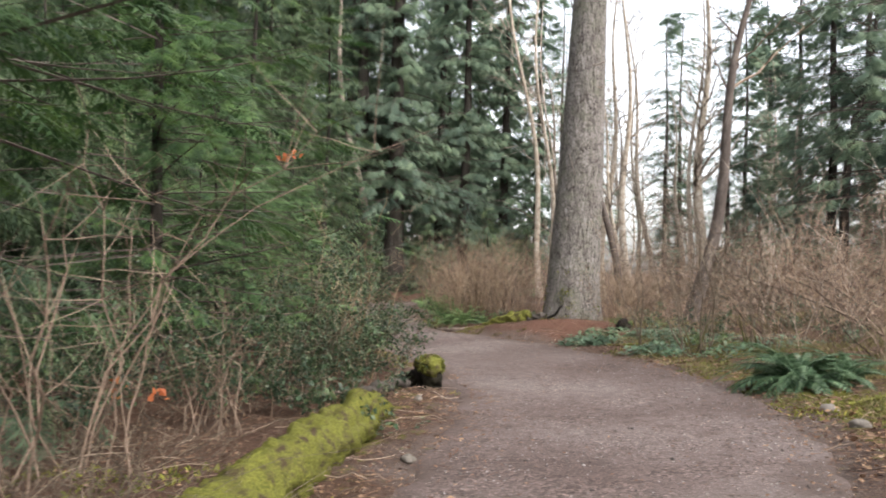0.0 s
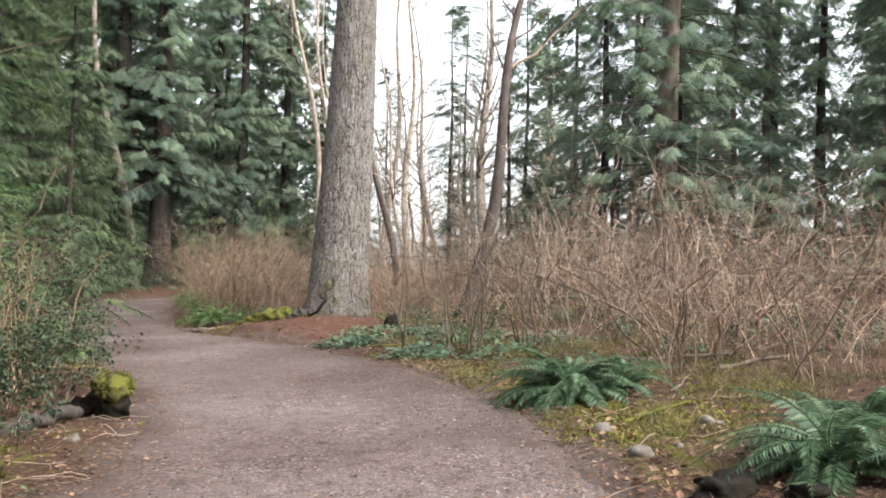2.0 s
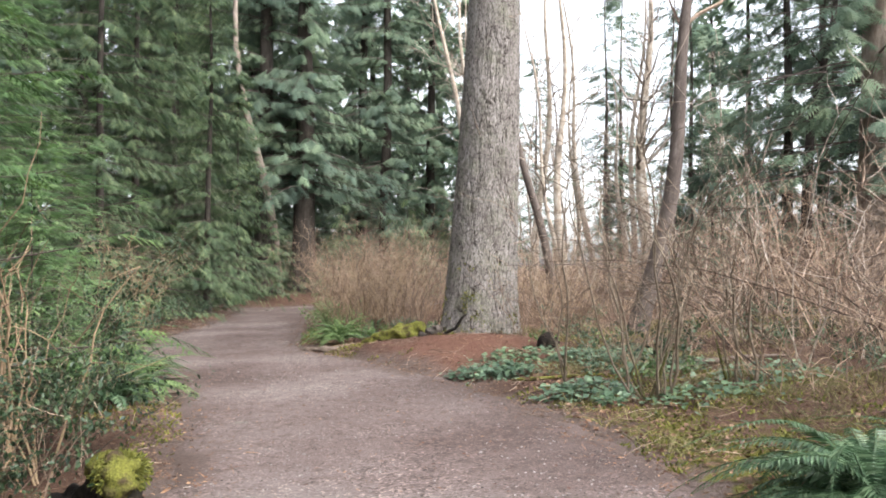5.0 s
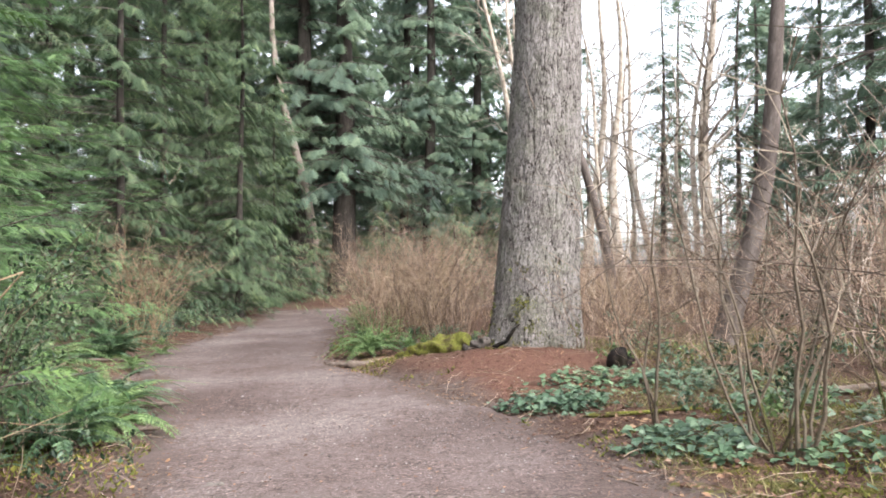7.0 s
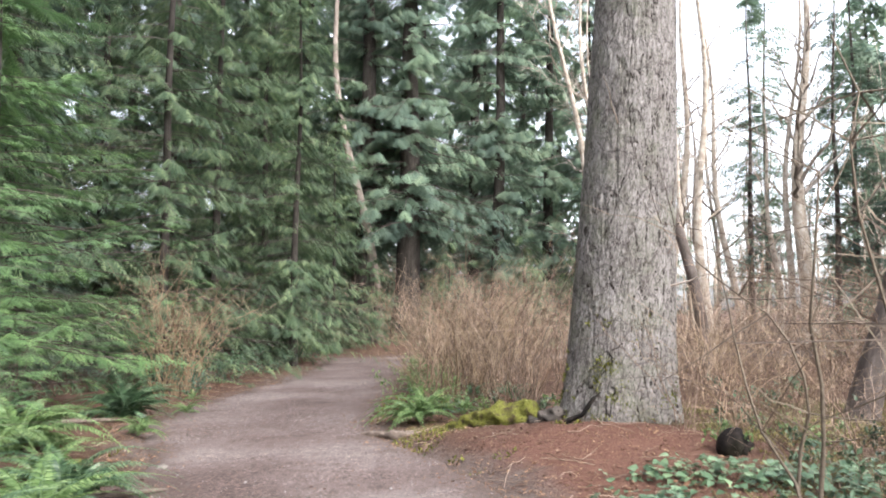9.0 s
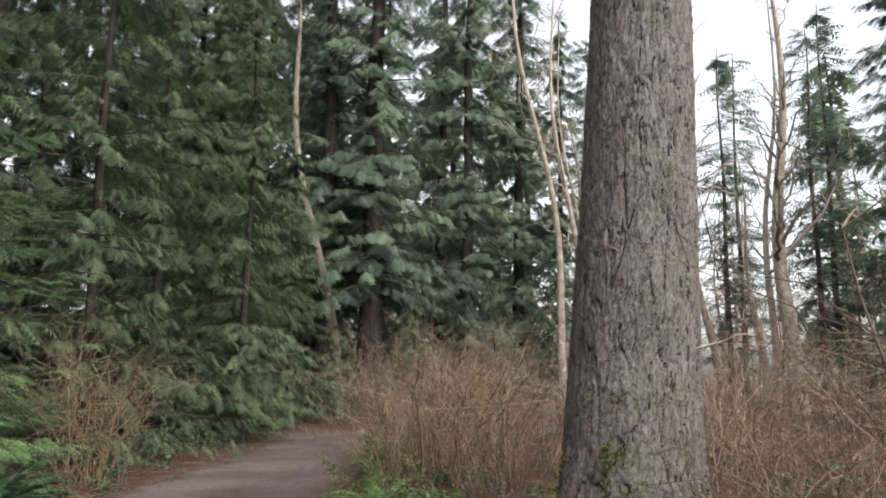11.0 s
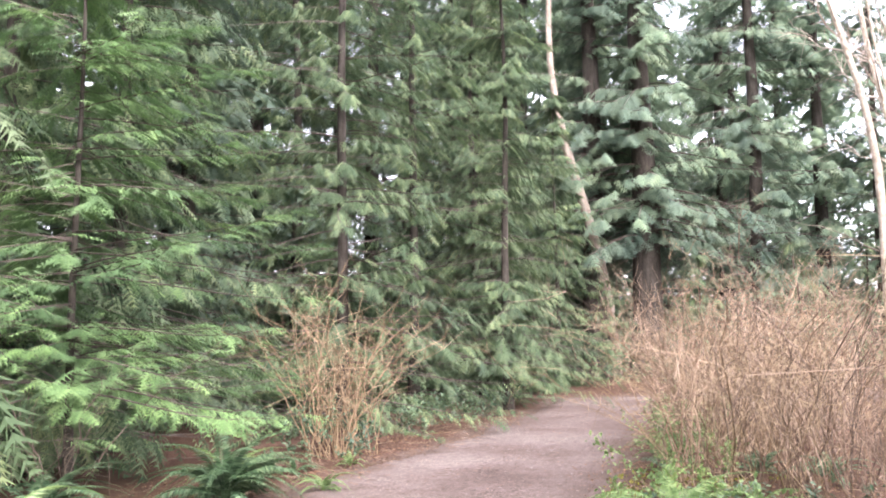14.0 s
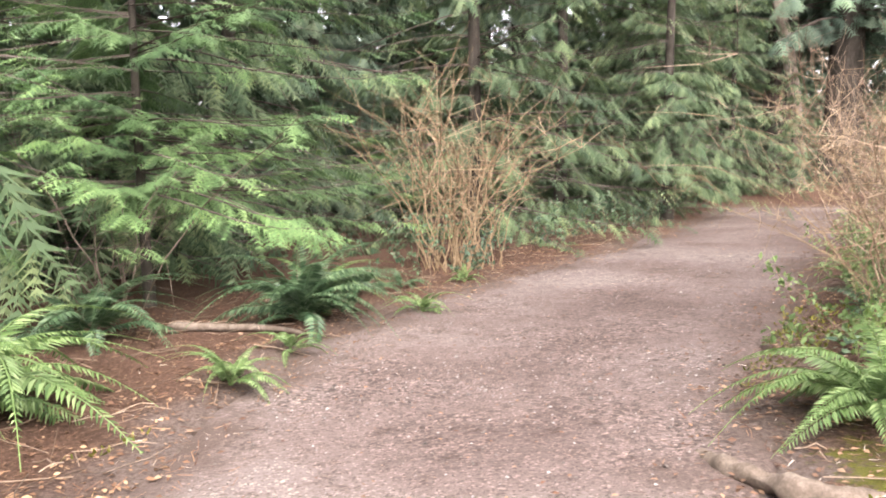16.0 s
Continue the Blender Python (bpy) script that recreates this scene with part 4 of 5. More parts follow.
cane_clump("dead_shrub", 55, at(-0.9, 12.2), 8, 1.5, 0.9, 0.012, "bare tan shrub with crooked branches", M["twig"], 0.8, 0.4, 4)
cane_clump("bare_shrub", 56, at(0.5, 25.7), 8, 2.2, 0.5, 0.012, "tall reddish bare stems at the hedge's end", M["redtwig"], 3.0, 0.1, 6)
cane_clump("mossy_shrub", 57, at(4.55, 15.7), 12, 3.0, 0.7, 0.013, "many-stemmed shrub with moss on its lower stems", M["shrubstem"], 2.6, 0.1, 12, True)
cane_clump("mossy_shrub", 58, at(3.85, 16.6), 3, 2.2, 0.2, 0.014, "thin mossy stem among ivy", M["shrubstem"], 1.6, 0.2, 6, True)
cane_clump("mossy_shrub", 59, at(5.4, 15.6), 7, 2.9, 0.5, 0.013, "many-stemmed shrub with moss on its lower stems", M["shrubstem"], 2.0, 0.15, 12, True)
cane_clump("bare_shrub", 63, at(3.85, 20.5), 9, 1.5, 0.4, 0.006, "thin bare stems at the fir's foot", M["twig"], 0.9, 0.5, 6)
cane_clump("bare_shrub", 64, at(4.35, 20.9), 10, 1.7, 0.6, 0.007, "thin bare stems at the fir's foot", M["redtwig"], 0.9, 0.5, 6)
cane_clump("bare_shrub", 65, at(2.3, 22.3), 8, 1.3, 0.5, 0.006, "thin bare stems at the fir's foot", M["twig"], 0.9, 0.5, 6)
for i, (x, y) in enumerate([(4.5, 19.6), (4.9, 20.3), (5.3, 19.2), (4.2, 21.2), (5.0, 21.3), (5.6, 20.4), (4.9, 18.2), (5.6, 17.9)]):
    shrub("bramble", BRAMBLE[i % 2], at(x, y), "low arching bare bramble stems on the litter", "brambles", i * 67.0, 0.55 + 0.05 * (i % 4))
cane_clump("bare_shrub", 60, at(-5.6, 37.5), 7, 2.0, 0.6, 0.014, "pale bare stems under the old cedars", M["paletwig"], 1.6, 0.2, 4)
cane_clump("bare_shrub", 61, at(6.2, 13.0), 9, 2.4, 0.6, 0.01, "slender bare stems rising from the litter", M["twig"], 1.2, 0.4, 7)
cane_clump("bare_shrub", 62, at(6.9, 11.8), 9, 2.5, 0.6, 0.01, "slender bare stems rising from the litter", M["twig"], 1.0, 0.5, 7)


def leafy_bush(seed, loc, h, r, n, leaf, mat, label, stems=14):
    gg = np.random.default_rng(seed)
    ob = thing("leafy_bush", loc, label, "bush", "leafy bushes")
    me = shrub_mesh(seed + 1, stems, h, r, 5, 0.006, 0.35, M["twig"], 0.9)
    child("stemwork", me, ob)["kind"] = "stuff"
    co = np.zeros(len(me.vertices) * 3, dtype=np.float32)
    me.vertices.foreach_get("co", co)
    co = co.reshape(-1, 3)
    co = co[co[:, 2] > 0.15 * h]
    pos = co[gg.integers(0, len(co), n)] + gg.normal(0, 0.03, (n, 3))
    pos[:, 2] = np.maximum(pos[:, 2], 0.05)
    t = np.array([(0, 0, 0), (0.5, 0.28, 0.06), (1, 0, -0.05), (0.5, -0.28, 0.06)])
    v, q = scatter(t, np.array([(0, 1, 2, 3)]), pos, gg.normal(0, 1, (n, 3)) + np.array((0, 0, 0.1)), gg.normal(0, 0.5, (n, 3)) + np.array((0, 0, 1.0)), leaf * gg.uniform(0.6, 1.3, n))
    child("foliage", mesh_np("foliage", v, q, mat=mat), ob)["kind"] = "stuff"
    return ob


for i, (x, y, h, r, n) in enumerate([(-0.75, 14.6, 1.7, 0.9, 2600), (-0.7, 12.9, 1.2, 0.8, 1700), (-1.1, 11.4, 1.3, 1.0, 2200), (-2.0, 10.2, 1.1, 1.0, 1500), (-2.3, 8.6, 1.0, 0.9, 1300), (-1.6, 12.6, 1.9, 1.0, 2600), (-1.9, 15.0, 1.8, 1.0, 2400)]):
    leafy_bush(300 + 3 * i, at(x, y), h, r, int(n * 1.35), 0.042, M["bushleaf"], "evergreen bush of small glossy leaves by the path")
for i, (x, y, h, r, n) in enumerate([(-0.6, 11.3, 1.1, 0.7, 1700), (-0.3, 12.5, 0.9, 0.6, 1300), (-0.55, 13.7, 1.0, 0.6, 1500), (-1.1, 10.1, 1.0, 0.8, 1500), (-2.4, 9.2, 0.9, 0.7, 1100)]):
    leafy_bush(600 + 3 * i, at(x, y), h, r, int(n * 1.4), 0.042, M["bushleaf"], "evergreen bush of small glossy leaves by the path")
for i, (x, y, h, n) in enumerate([(-0.05, 11.0, 0.35, 260), (-0.4, 10.1, 0.5, 420), (0.2, 9.6, 0.3, 160)]):
    leafy_bush(340 + 3 * i, at(x, y), h, 0.4, n, 0.055, M["bushleaf"], "small evergreen sprout beside the mossy log", 6)


for i in range(14):
    y = 24.6 + 0.8 * i
    x = np.interp(y, RIGHT[:, 0], RIGHT[:, 1]) + 0.55 + 0.5 * abs(math.sin(i * 2.3))
    leafy_bush(380 + 3 * i, at(x, y), 0.5, 0.7, 420, 0.06, M["fern_light"], "low green plants under the hedge", 6)
for i in range(10):
    y = 26.2 + 1.6 * i
    x = np.interp(y, LEFT[:, 0], LEFT[:, 1]) - 0.8 - 0.5 * abs(math.sin(i * 1.7))
    leafy_bush(430 + 3 * i, at(x, y), 0.7, 0.8, 420, 0.07, M["ivy"], "low green plants at the foot of the cedars", 6)
for i, (x, y) in enumerate([(4.5, 20.3), (4.9, 19.5), (5.2, 20.8), (4.7, 21.4), (1.5, 23.6), (2.2, 23.2), (5.0, 16.6), (4.4, 17.2), (3.0, 22.9)]):
    leafy_bush(930 + 3 * i, at(x, y), 0.3, 0.55, 190, 0.055, M[("fern_light", "ivy")[i % 2]], "low green sprouts among the litter", 5)
g = np.random.default_rng(43)
for i in range(26):
    x, y = g.uniform(5.2, 11.5), g.uniform(13.0, 25)
    leafy_bush(860 + 3 * i, at(x, y), g.uniform(0.3, 0.7), 0.7, 300, 0.06, M[("ivy", "bushleaf")[i % 2]], "low evergreen plants in the thicket", 6)
for i in range(14):
    x, y = g.uniform(5.2, 12), g.uniform(14, 27)
    cane_clump("bare_sapling", 800 + i, at(x, y), 3, g.uniform(2.4, 3.6), 0.4, 0.011, "tall thin bare sapling in the thicket", M[("twig", "paletwig")[i % 2]], 1.5, 0.3, 7)


# ---- ferns ----
def frond_mesh(seed, mat, n=42, width=0.055):
    """A sword fern frond one metre long: an arching midrib with paired leaflets."""
    gg = np.random.default_rng(seed)
    s = np.linspace(0, 1, 12)
    arc = lambda t: np.stack((t * (1 - 0.12 * t), 0.03 * np.sin(t * 3 + seed), 0.55 * t - 1.0 * t ** 2.2), -1)
    line = arc(s)
    v0, q0 = tubes(line[None], (0.006 * (1 - 0.8 * s))[None], 3)
    t = np.repeat(np.linspace(0.13, 0.985, n), 2)
    side = np.tile([1.0, -1.0], n)
    pos = arc(t)
    tan = unit(arc(t + 0.01) - pos)
    lat = np.cross(np.array((0, 0, 1.0)), tan)
    ln = width * 2 * np.clip(np.sin(np.pi * (0.16 + 0.84 * t) ** 0.75), 0.06, 1)
    fwd = lat * side[:, None] + tan * 0.38 + np.array((0, 0, -0.22)) + gg.normal(0, 0.07, (2 * n, 3))
    up = np.cross(tan, lat) + gg.normal(0, 0.1, (2 * n, 3))
    tm = np.array([(0, 0.07, 0), (0.35, 0.11, 0.02), (1, 0.03, -0.12), (0.35, -0.11, 0.02)])
    v1, q1 = scatter(tm, np.array([(0, 3, 2, 1)]), pos, fwd, up, ln)
    v, q = joined([(v0, q0), (v1, q1)])
    return mesh_np("frond", v, q, mat=mat)


FROND = {k: [frond_mesh(400 + i, M[k]) for i in range(4)] for k in ("fern", "fern_light")}


def fern(seed, loc, size, fronds, kind="fern", label="dark green sword fern with arching fronds", flat=0.0):
    gg = np.random.default_rng(seed)
    ob = thing("sword_fern", loc, label, "fern", "sword ferns")
    for i in range(fronds):
        az = 360 * (i + gg.uniform(-0.4, 0.4)) / fronds * 2.6
        pitch = gg.uniform(-58, 2) + flat
        ob2 = child("frond", FROND[kind][gg.integers(0, 4)], ob)
        ob2.matrix_basis = pose(0, 0, 0.03, 0, 0, az) @ pose(0, 0, 0, gg.uniform(-20, 20), pitch, 0) @ Matrix.Scale(size * gg.uniform(0.7, 1.1), 4)
    return ob


fern(1, at(4.62, 11.95), 1.12, 60, flat=6)
fern(3, at(5.2, 12.15), 0.85, 24, flat=-4)
fern(2, at(5.05, 8.9), 0.98, 48, flat=4)
fern(14, at(5.75, 9.5), 0.85, 22)
for i, (x, y, sz, n) in enumerate([(-0.9, 16.3, 0.85, 28), (-0.95, 17.1, 0.95, 32), (-1.4, 18.2, 0.95, 30), (-1.15, 16.7, 0.9, 20)]):
    fern(60 + i, at(x, y), sz, n, ("fern", "fern_light")[i % 2], ("dark green sword fern beside the path", "light green sword fern beside the path")[i % 2], -4)
for i, (x, y, sz, n, k) in enumerate([(0.75, 22.9, 0.95, 34, 1), (-3.8, 23.5, 1.2, 40, 0), (-3.45, 20.5, 1.4, 40, 1), (-4.8, 22.1, 1.2, 20, 0), (-2.65, 21.75, 0.5, 18, 1), (-3.3, 24.6, 0.55, 14, 1), (-3.0, 22.6, 0.4, 12, 1), (-4.3, 24.2, 0.9, 18, 1), (-4.4, 24.9, 0.8, 18, 0), (-2.2, 19.1, 0.8, 20, 1), (-1.75, 17.4, 0.8, 18, 1),
                                      (-2.4, 18.2, 0.85, 18, 0), (-1.5, 16.4, 0.7, 14, 1), (1.2, 26.2, 0.6, 14, 0), (0.3, 26.0, 0.6, 14, 0), (0.0, 27.2, 0.55, 12, 1), (1.9, 25.4, 0.6, 12, 0), (-4.35, 25.6, 0.5, 12, 0), (1.3, 23.9, 0.5, 10, 1), (-3.9, 26.2, 0.4, 9, 1), (-1.0, 15.3, 0.55, 12, 0), (-5.4, 20.3, 0.8, 14, 0)]):
    fern(20 + i, at(x, y), sz, n, ("fern", "fern_light")[k], ("dark green sword fern with arching fronds", "light green sword fern beside the path")[k])


# ---- ivy on the ground ----
def ivy_patch(seed, cx, cy, rx, ry, n):
    gg = np.random.default_rng(seed)
    m = int(n * 3.4)
    a, r = gg.uniform(0, 2 * np.pi, m), 1.5 * np.sqrt(gg.uniform(0, 1, m))
    x, y = cx + rx * r * np.cos(a), cy + ry * r * np.sin(a)
    ragged = smooth_noise(x, y, 0.38, seed) + 0.7 * smooth_noise(x, y, 0.16, seed + 1)
    keep = (r + 0.6 * ragged < 0.88) | (gg.uniform(0, 1, m) < 0.04)
    keep &= inside(x, y) < -0.05
    a, r, x, y = a[keep], r[keep], x[keep], y[keep]
    n = len(x)
    z = height(x, y) + gg.uniform(0.02, 0.2, n) * (1.15 - 0.6 * r)
    t = np.array([(0, 0, 0), (0.1, 0.42, 0.03), (0.55, 0.3, 0.07), (1.05, 0, 0), (0.55, -0.3, 0.07), (0.1, -0.42, 0.03), (0.45, 0, 0.0)])
    qd = np.array([(0, 1, 2, 6), (6, 2, 3, 4), (0, 6, 4, 5)])
    b = gg.uniform(0, 2 * np.pi, n)
    fwd = np.stack((np.cos(b), np.sin(b), gg.uniform(-0.6, 0.1, n)), -1)
    up = np.stack((gg.normal(0, 0.35, n), gg.normal(-0.25, 0.35, n), np.ones(n)), -1)
    v, q = scatter(t, qd, np.stack((x, y, z), -1), fwd, up, gg.uniform(0.045, 0.095, n))
    return tagged(new("ivy", mesh_np("ivy", v, q, mat=M["ivy"])), "low carpet of glossy lobed green leaves", "ground cover", "ground ivy", "stuff")


for i, args in enumerate([(3.2, 17.9, 0.55, 0.5, 520), (3.9, 18.9, 0.8, 0.5, 380), (4.05, 15.95, 0.5, 0.45, 280), (4.9, 18.7, 0.7, 0.6, 260), (5.3, 17.2, 0.7, 0.6, 260), (5.0, 15.3, 0.5, 0.5, 150), (1.0, 24.6, 0.6, 0.4, 160), (6.2, 16.6, 0.7, 0.7, 180)]):
    ivy_patch(500 + i, *args)


# ---- logs, stumps, stones, sticks ----
def lump(name, seed, loc, size, mat, label, category, rough=0.18, turn=0.0, sides=18, rings=12):
    """A rounded, uneven body such as a stone or a stump."""
    gg = np.random.default_rng(seed)
    th, ph = np.linspace(0, 2 * np.pi, sides, endpoint=False), np.linspace(0.02, np.pi - 0.02, rings)
    T, P = np.meshgrid(th, ph, indexing="ij")
    d = np.stack((np.sin(P) * np.cos(T), np.sin(P) * np.sin(T), np.cos(P)), -1)
    k = np.zeros(T.shape)
    for f in (1.2, 2.5, 5.0, 9.0):
        for j in range(5):
            w = gg.normal(0, f, 3)
            k += 0.6 * rough / f ** 0.75 * np.sin(d @ w + gg.uniform(0, 6))
    k = np.clip(k, -0.45, 0.6)
    V = d * (1 + k)[..., None] * np.array(size)
    idx = np.arange(T.size).reshape(T.shape)
    nx = np.roll(idx, -1, 0)
    q = np.stack((idx[:, :-1], idx[:, 1:], nx[:, 1:], nx[:, :-1]), -1).reshape(-1, 4)
    ob = new(name, mesh_np(name, V, q, mat=mat, smooth=True))
    ob.matrix_basis = Matrix.Translation(loc) @ pose(0, 0, 0, 0, 0, turn)
    return tagged(ob, label, category)


def log_thing(name, seed, pts, radii, mat, label, category="log", sides=20, rough=0.12, fine=40):
    gg = np.random.default_rng(seed)
    pts, radii = np.array(pts, float), np.array(radii, float)
    t = np.linspace(0, 1, len(pts))
    s = np.linspace(0, 1, fine)
    line = np.stack([np.interp(s, t, pts[:, i]) for i in range(3)], -1)
    r = np.interp(s, t, radii)
    r[0], r[-1] = r[0] * 0.15, r[-1] * 0.15
    v, q = tubes(line[None], r[None], sides)
    c = np.repeat(line, sides, 0)
    n = smooth_noise(v[:, 0] + v[:, 2] * 2, v[:, 1] + v[:, 2], 0.12, seed) + 0.6 * smooth_noise(v[:, 0] - v[:, 2], v[:, 1] * 2, 0.05, seed + 1)
    v = c + (v - c) * (1 + rough * n)[:, None]
    return tagged(new(name, mesh_np(name, v, q, mat=mat, smooth=True)), label, category)


log_thing("mossy_log", 61, [(-0.3, 5.9, 0.11), (-0.08, 8.0, 0.13), (0.14, 10.2, 0.12)], [0.16, 0.19, 0.18], M["moss"], "rotting log thick with yellow-green moss", sides=36, rough=0.28, fine=110)
stump = lump("mossy_stump", 62, at(0.54, 12.5, 0.13), (0.16, 0.17, 0.27), M["rot"], "black rotten stump with a bright moss cap", "stump", 0.42, 0, 40, 28)
cap = lump("moss_cap", 63, (0.015, -0.01, 0.14), (0.15, 0.16, 0.125), M["moss"], "", "", 0.22, 0, 40, 28)
cap.parent = stump
g = np.random.default_rng(64)
d = unit(g.normal(0, 1, (1500, 3)))
d = d[d[:, 2] > -0.3 + 0.4 * smooth_noise(d[:, 0], d[:, 1], 0.3, 65)]
v, q = scatter(np.array([(0, -0.22, 0), (0, 0.22, 0), (0.9, 0.1, 0.2), (0.9, -0.1, 0.2)]), np.array([(0, 1, 2, 3)]), np.array((0.015, -0.01, 0.14)) + d * np.array((0.145, 0.155, 0.12)), d + g.normal(0, 0.5, d.shape) - np.array((0, 0, 0.4)), d + g.normal(0, 0.4, d.shape), g.uniform(0.02, 0.045, len(d)))
child("moss_tufts", mesh_np("moss_tufts", v, q, mat=M["mossblade"]), stump, "shaggy yellow-green moss")
if "category" in cap:
    del cap["category"]
log_thing("rotten_log", 64, [(-0.3, 11.5, 0.04), (0.0, 11.85, 0.08), (0.3, 12.35, 0.07)], [0.05, 0.075, 0.05], M["bark"], "broken brown rotten log beside the stump", "log", 22, 0.45, 50)
log_thing("rotten_log", 70, [(0.1, 12.75, 0.05), (0.32, 12.6, 0.09), (0.45, 12.5, 0.1)], [0.07, 0.09, 0.05], M["rot"], "black rotten wood beside the stump", "log", 22, 0.5, 40)
lump("rotten_log", 65, at(4.22, 8.78, 0.02), (0.22, 0.11, 0.085), M["rot"], "black charred-looking rotten log under a fern", "log", 0.42, 25, 34, 22)
lump("rotten_log", 69, at(4.62, 8.62, 0.01), (0.19, 0.1, 0.075), M["rot"], "black charred-looking rotten log under a fern", "log", 0.45, -15, 34, 22)
lump("burnt_stump", 66, at(4.2, 19.95, 0.05), (0.115, 0.09, 0.12), M["rot"], "small black burnt stump", "stump", 0.6, 0, 26, 18)
log_thing("mossy_root", 67, [(1.25, 21.8, 0.06), (1.55, 21.65, 0.15), (1.95, 21.45, 0.25), (2.35, 21.3, 0.32)], [0.08, 0.15, 0.18, 0.16], M["moss"], "surface root grown over with moss at the fir's foot", "root", 30, 0.3, 60)
log_thing("bare_root", 68, [(0.1, 22.2, -0.02), (0.3, 22.0, 0.02), (0.6, 21.85, 0.03), (0.95, 21.9, 0.03), (1.4, 21.85, 0.03)], [0.03, 0.05, 0.045, 0.05, 0.05], M["deadwood"], "pale bare root crossing the path's edge", "root", 24, 0.4, 60)
log_thing("root_stub", 75, [(2.3, 21.2, 0.1), (2.5, 21.05, 0.3), (2.58, 20.95, 0.42)], [0.15, 0.12, 0.06], M["bark"], "broken brown root stub at the fir's foot", "root", 22, 0.45, 40)
log_thing("root_stub", 76, [(2.55, 20.72, 0.18), (2.68, 20.62, 0.36), (2.82, 20.58, 0.42), (2.93, 20.58, 0.58), (3.02, 20.66, 0.64)], [0.04, 0.03, 0.025, 0.02, 0.012], M["rot"], "crooked dark dead root at the fir's foot", "root", 12, 0.3, 40)
g = np.random.default_rng(95)
k = 9000
ta, tz = g.uniform(np.pi, 2 * np.pi, k), g.uniform(0, 1, k) ** 1.4 * 1.5
pick = smooth_noise(ta * 0.65, tz, 0.28, 96) + 0.6 * smooth_noise(ta * 0.65, tz, 0.1, 97) - 0.5 * tz + 0.25 * np.cos(ta - 5.4) > 0.22
ta, tz = ta[pick], tz[pick]
tr = 0.585 - 0.033 * tz + 0.1 * np.exp(-tz / 0.6) + 0.02 + (0.14 * np.cos(3 * ta + 0.6) + 0.09 * np.cos(5 * ta + 2.0) + 0.05 * np.cos(7 * ta)) * np.exp(-tz / 0.4)
o = np.stack((np.cos(ta), np.sin(ta), 0 * ta), -1)
p = np.stack((3.21 + 0.076 * tz, 21.43 - 0.044 * tz, tz - 0.05), -1) + o * tr[:, None]
v, q = scatter(np.array([(0, -0.22, 0), (0, 0.22, 0), (0.9, 0.1, 0.3), (0.9, -0.1, 0.3)]), np.array([(0, 1, 2, 3)]), p, o * 0.7 + g.normal(0, 0.5, (len(p), 3)) + np.array((0, 0, 0.3)), g.normal(0, 1, (len(p), 3)), g.uniform(0.02, 0.05, len(p)))
tagged(new("trunk_moss", mesh_np("trunk_moss", v, q, mat=M["mossblade"])), "yellow-green moss tufts on the fir's foot", "moss", kind="stuff")
for i, (x, y, r) in enumerate([(0.49, 11.2, 0.12), (1.17, 10.6, 0.06), (4.36, 10.58, 0.11), (4.29, 9.82, 0.1), (0.58, 15.35, 0.1), (0.46, 15.5, 0.07), (0.6, 8.7, 0.08), (0.95, 8.1, 0.06), (1.25, 8.2, 0.05), (5.15, 10.4, 0.12), (-1.45, 19.9, 0.1), (-0.9, 17.9, 0.07), (-3.45, 38.2, 0.12), (-3.0, 37.9, 0.08), (-0.55, 17.3, 0.05), (4.6, 9.9, 0.05)]):
    lump("stone", 600 + i, at(x, y, r * 0.08), (r * 0.72, r * 0.6, r * 0.42), M["stone"], "pale grey stone half sunk in dirt", "stone", 0.34, i * 40.0, 14, 9)["group"] = "stones along the path"
for i, (x, y, a, ln, r) in enumerate([(3.9, 10.47, -35, 0.4, 0.008), (1.17, 12.28, 5, 0.35, 0.01), (1.3, 11.45, 10, 0.3, 0.012), (4.95, 10.9, 28, 0.95, 0.022), (0.95, 14.1, 70, 0.3, 0.01), (-1.2, 18.6, 50, 0.9, 0.035), (-0.75, 17.3, 40, 0.8, 0.03), (7.4, 13.2, 12, 1.6, 0.03), (6.7, 14.0, -20, 1.5, 0.035), (6.0, 12.4, 50, 1.1, 0.02), (-3.9, 22.9, 20, 1.3, 0.04), (5.9, 17.8, 5, 2.0, 0.05), (3.9, 17.2, 10, 1.1, 0.025), (-0.5, 11.2, 60, 1.0, 0.035), (3.3, 15.2, -60, 0.3, 0.01)]):
    gg = np.random.default_rng(700 + i)
    d = np.array((math.cos(radians(a)), math.sin(radians(a))))
    pts = []
    for f in np.linspace(-0.5, 0.5, 5):
        p = np.array((x, y)) + d * f * ln + gg.normal(0, 0.02, 2) * ln
        pts.append(at(p[0], p[1], max(r, 0.03 if inside(p[0], p[1]) > 0 else r)))
    log_thing("stick", 700 + i, pts, np.linspace(r, r * 0.5, 5), M["moss"] if i in (3, 12) else M["deadwood"], "fallen dead stick lying on the ground", "stick", 8, 0.15, 14)["group"] = "fallen sticks"

# ---- litter, moss and pebbles ----
g = np.random.default_rng(88)


def spread_out(n, x0, x1, y0, y1, test):
    x, y = g.uniform(x0, x1, n), g.uniform(y0, y1, n)
    k = test(x, y)
    return x[k], y[k]


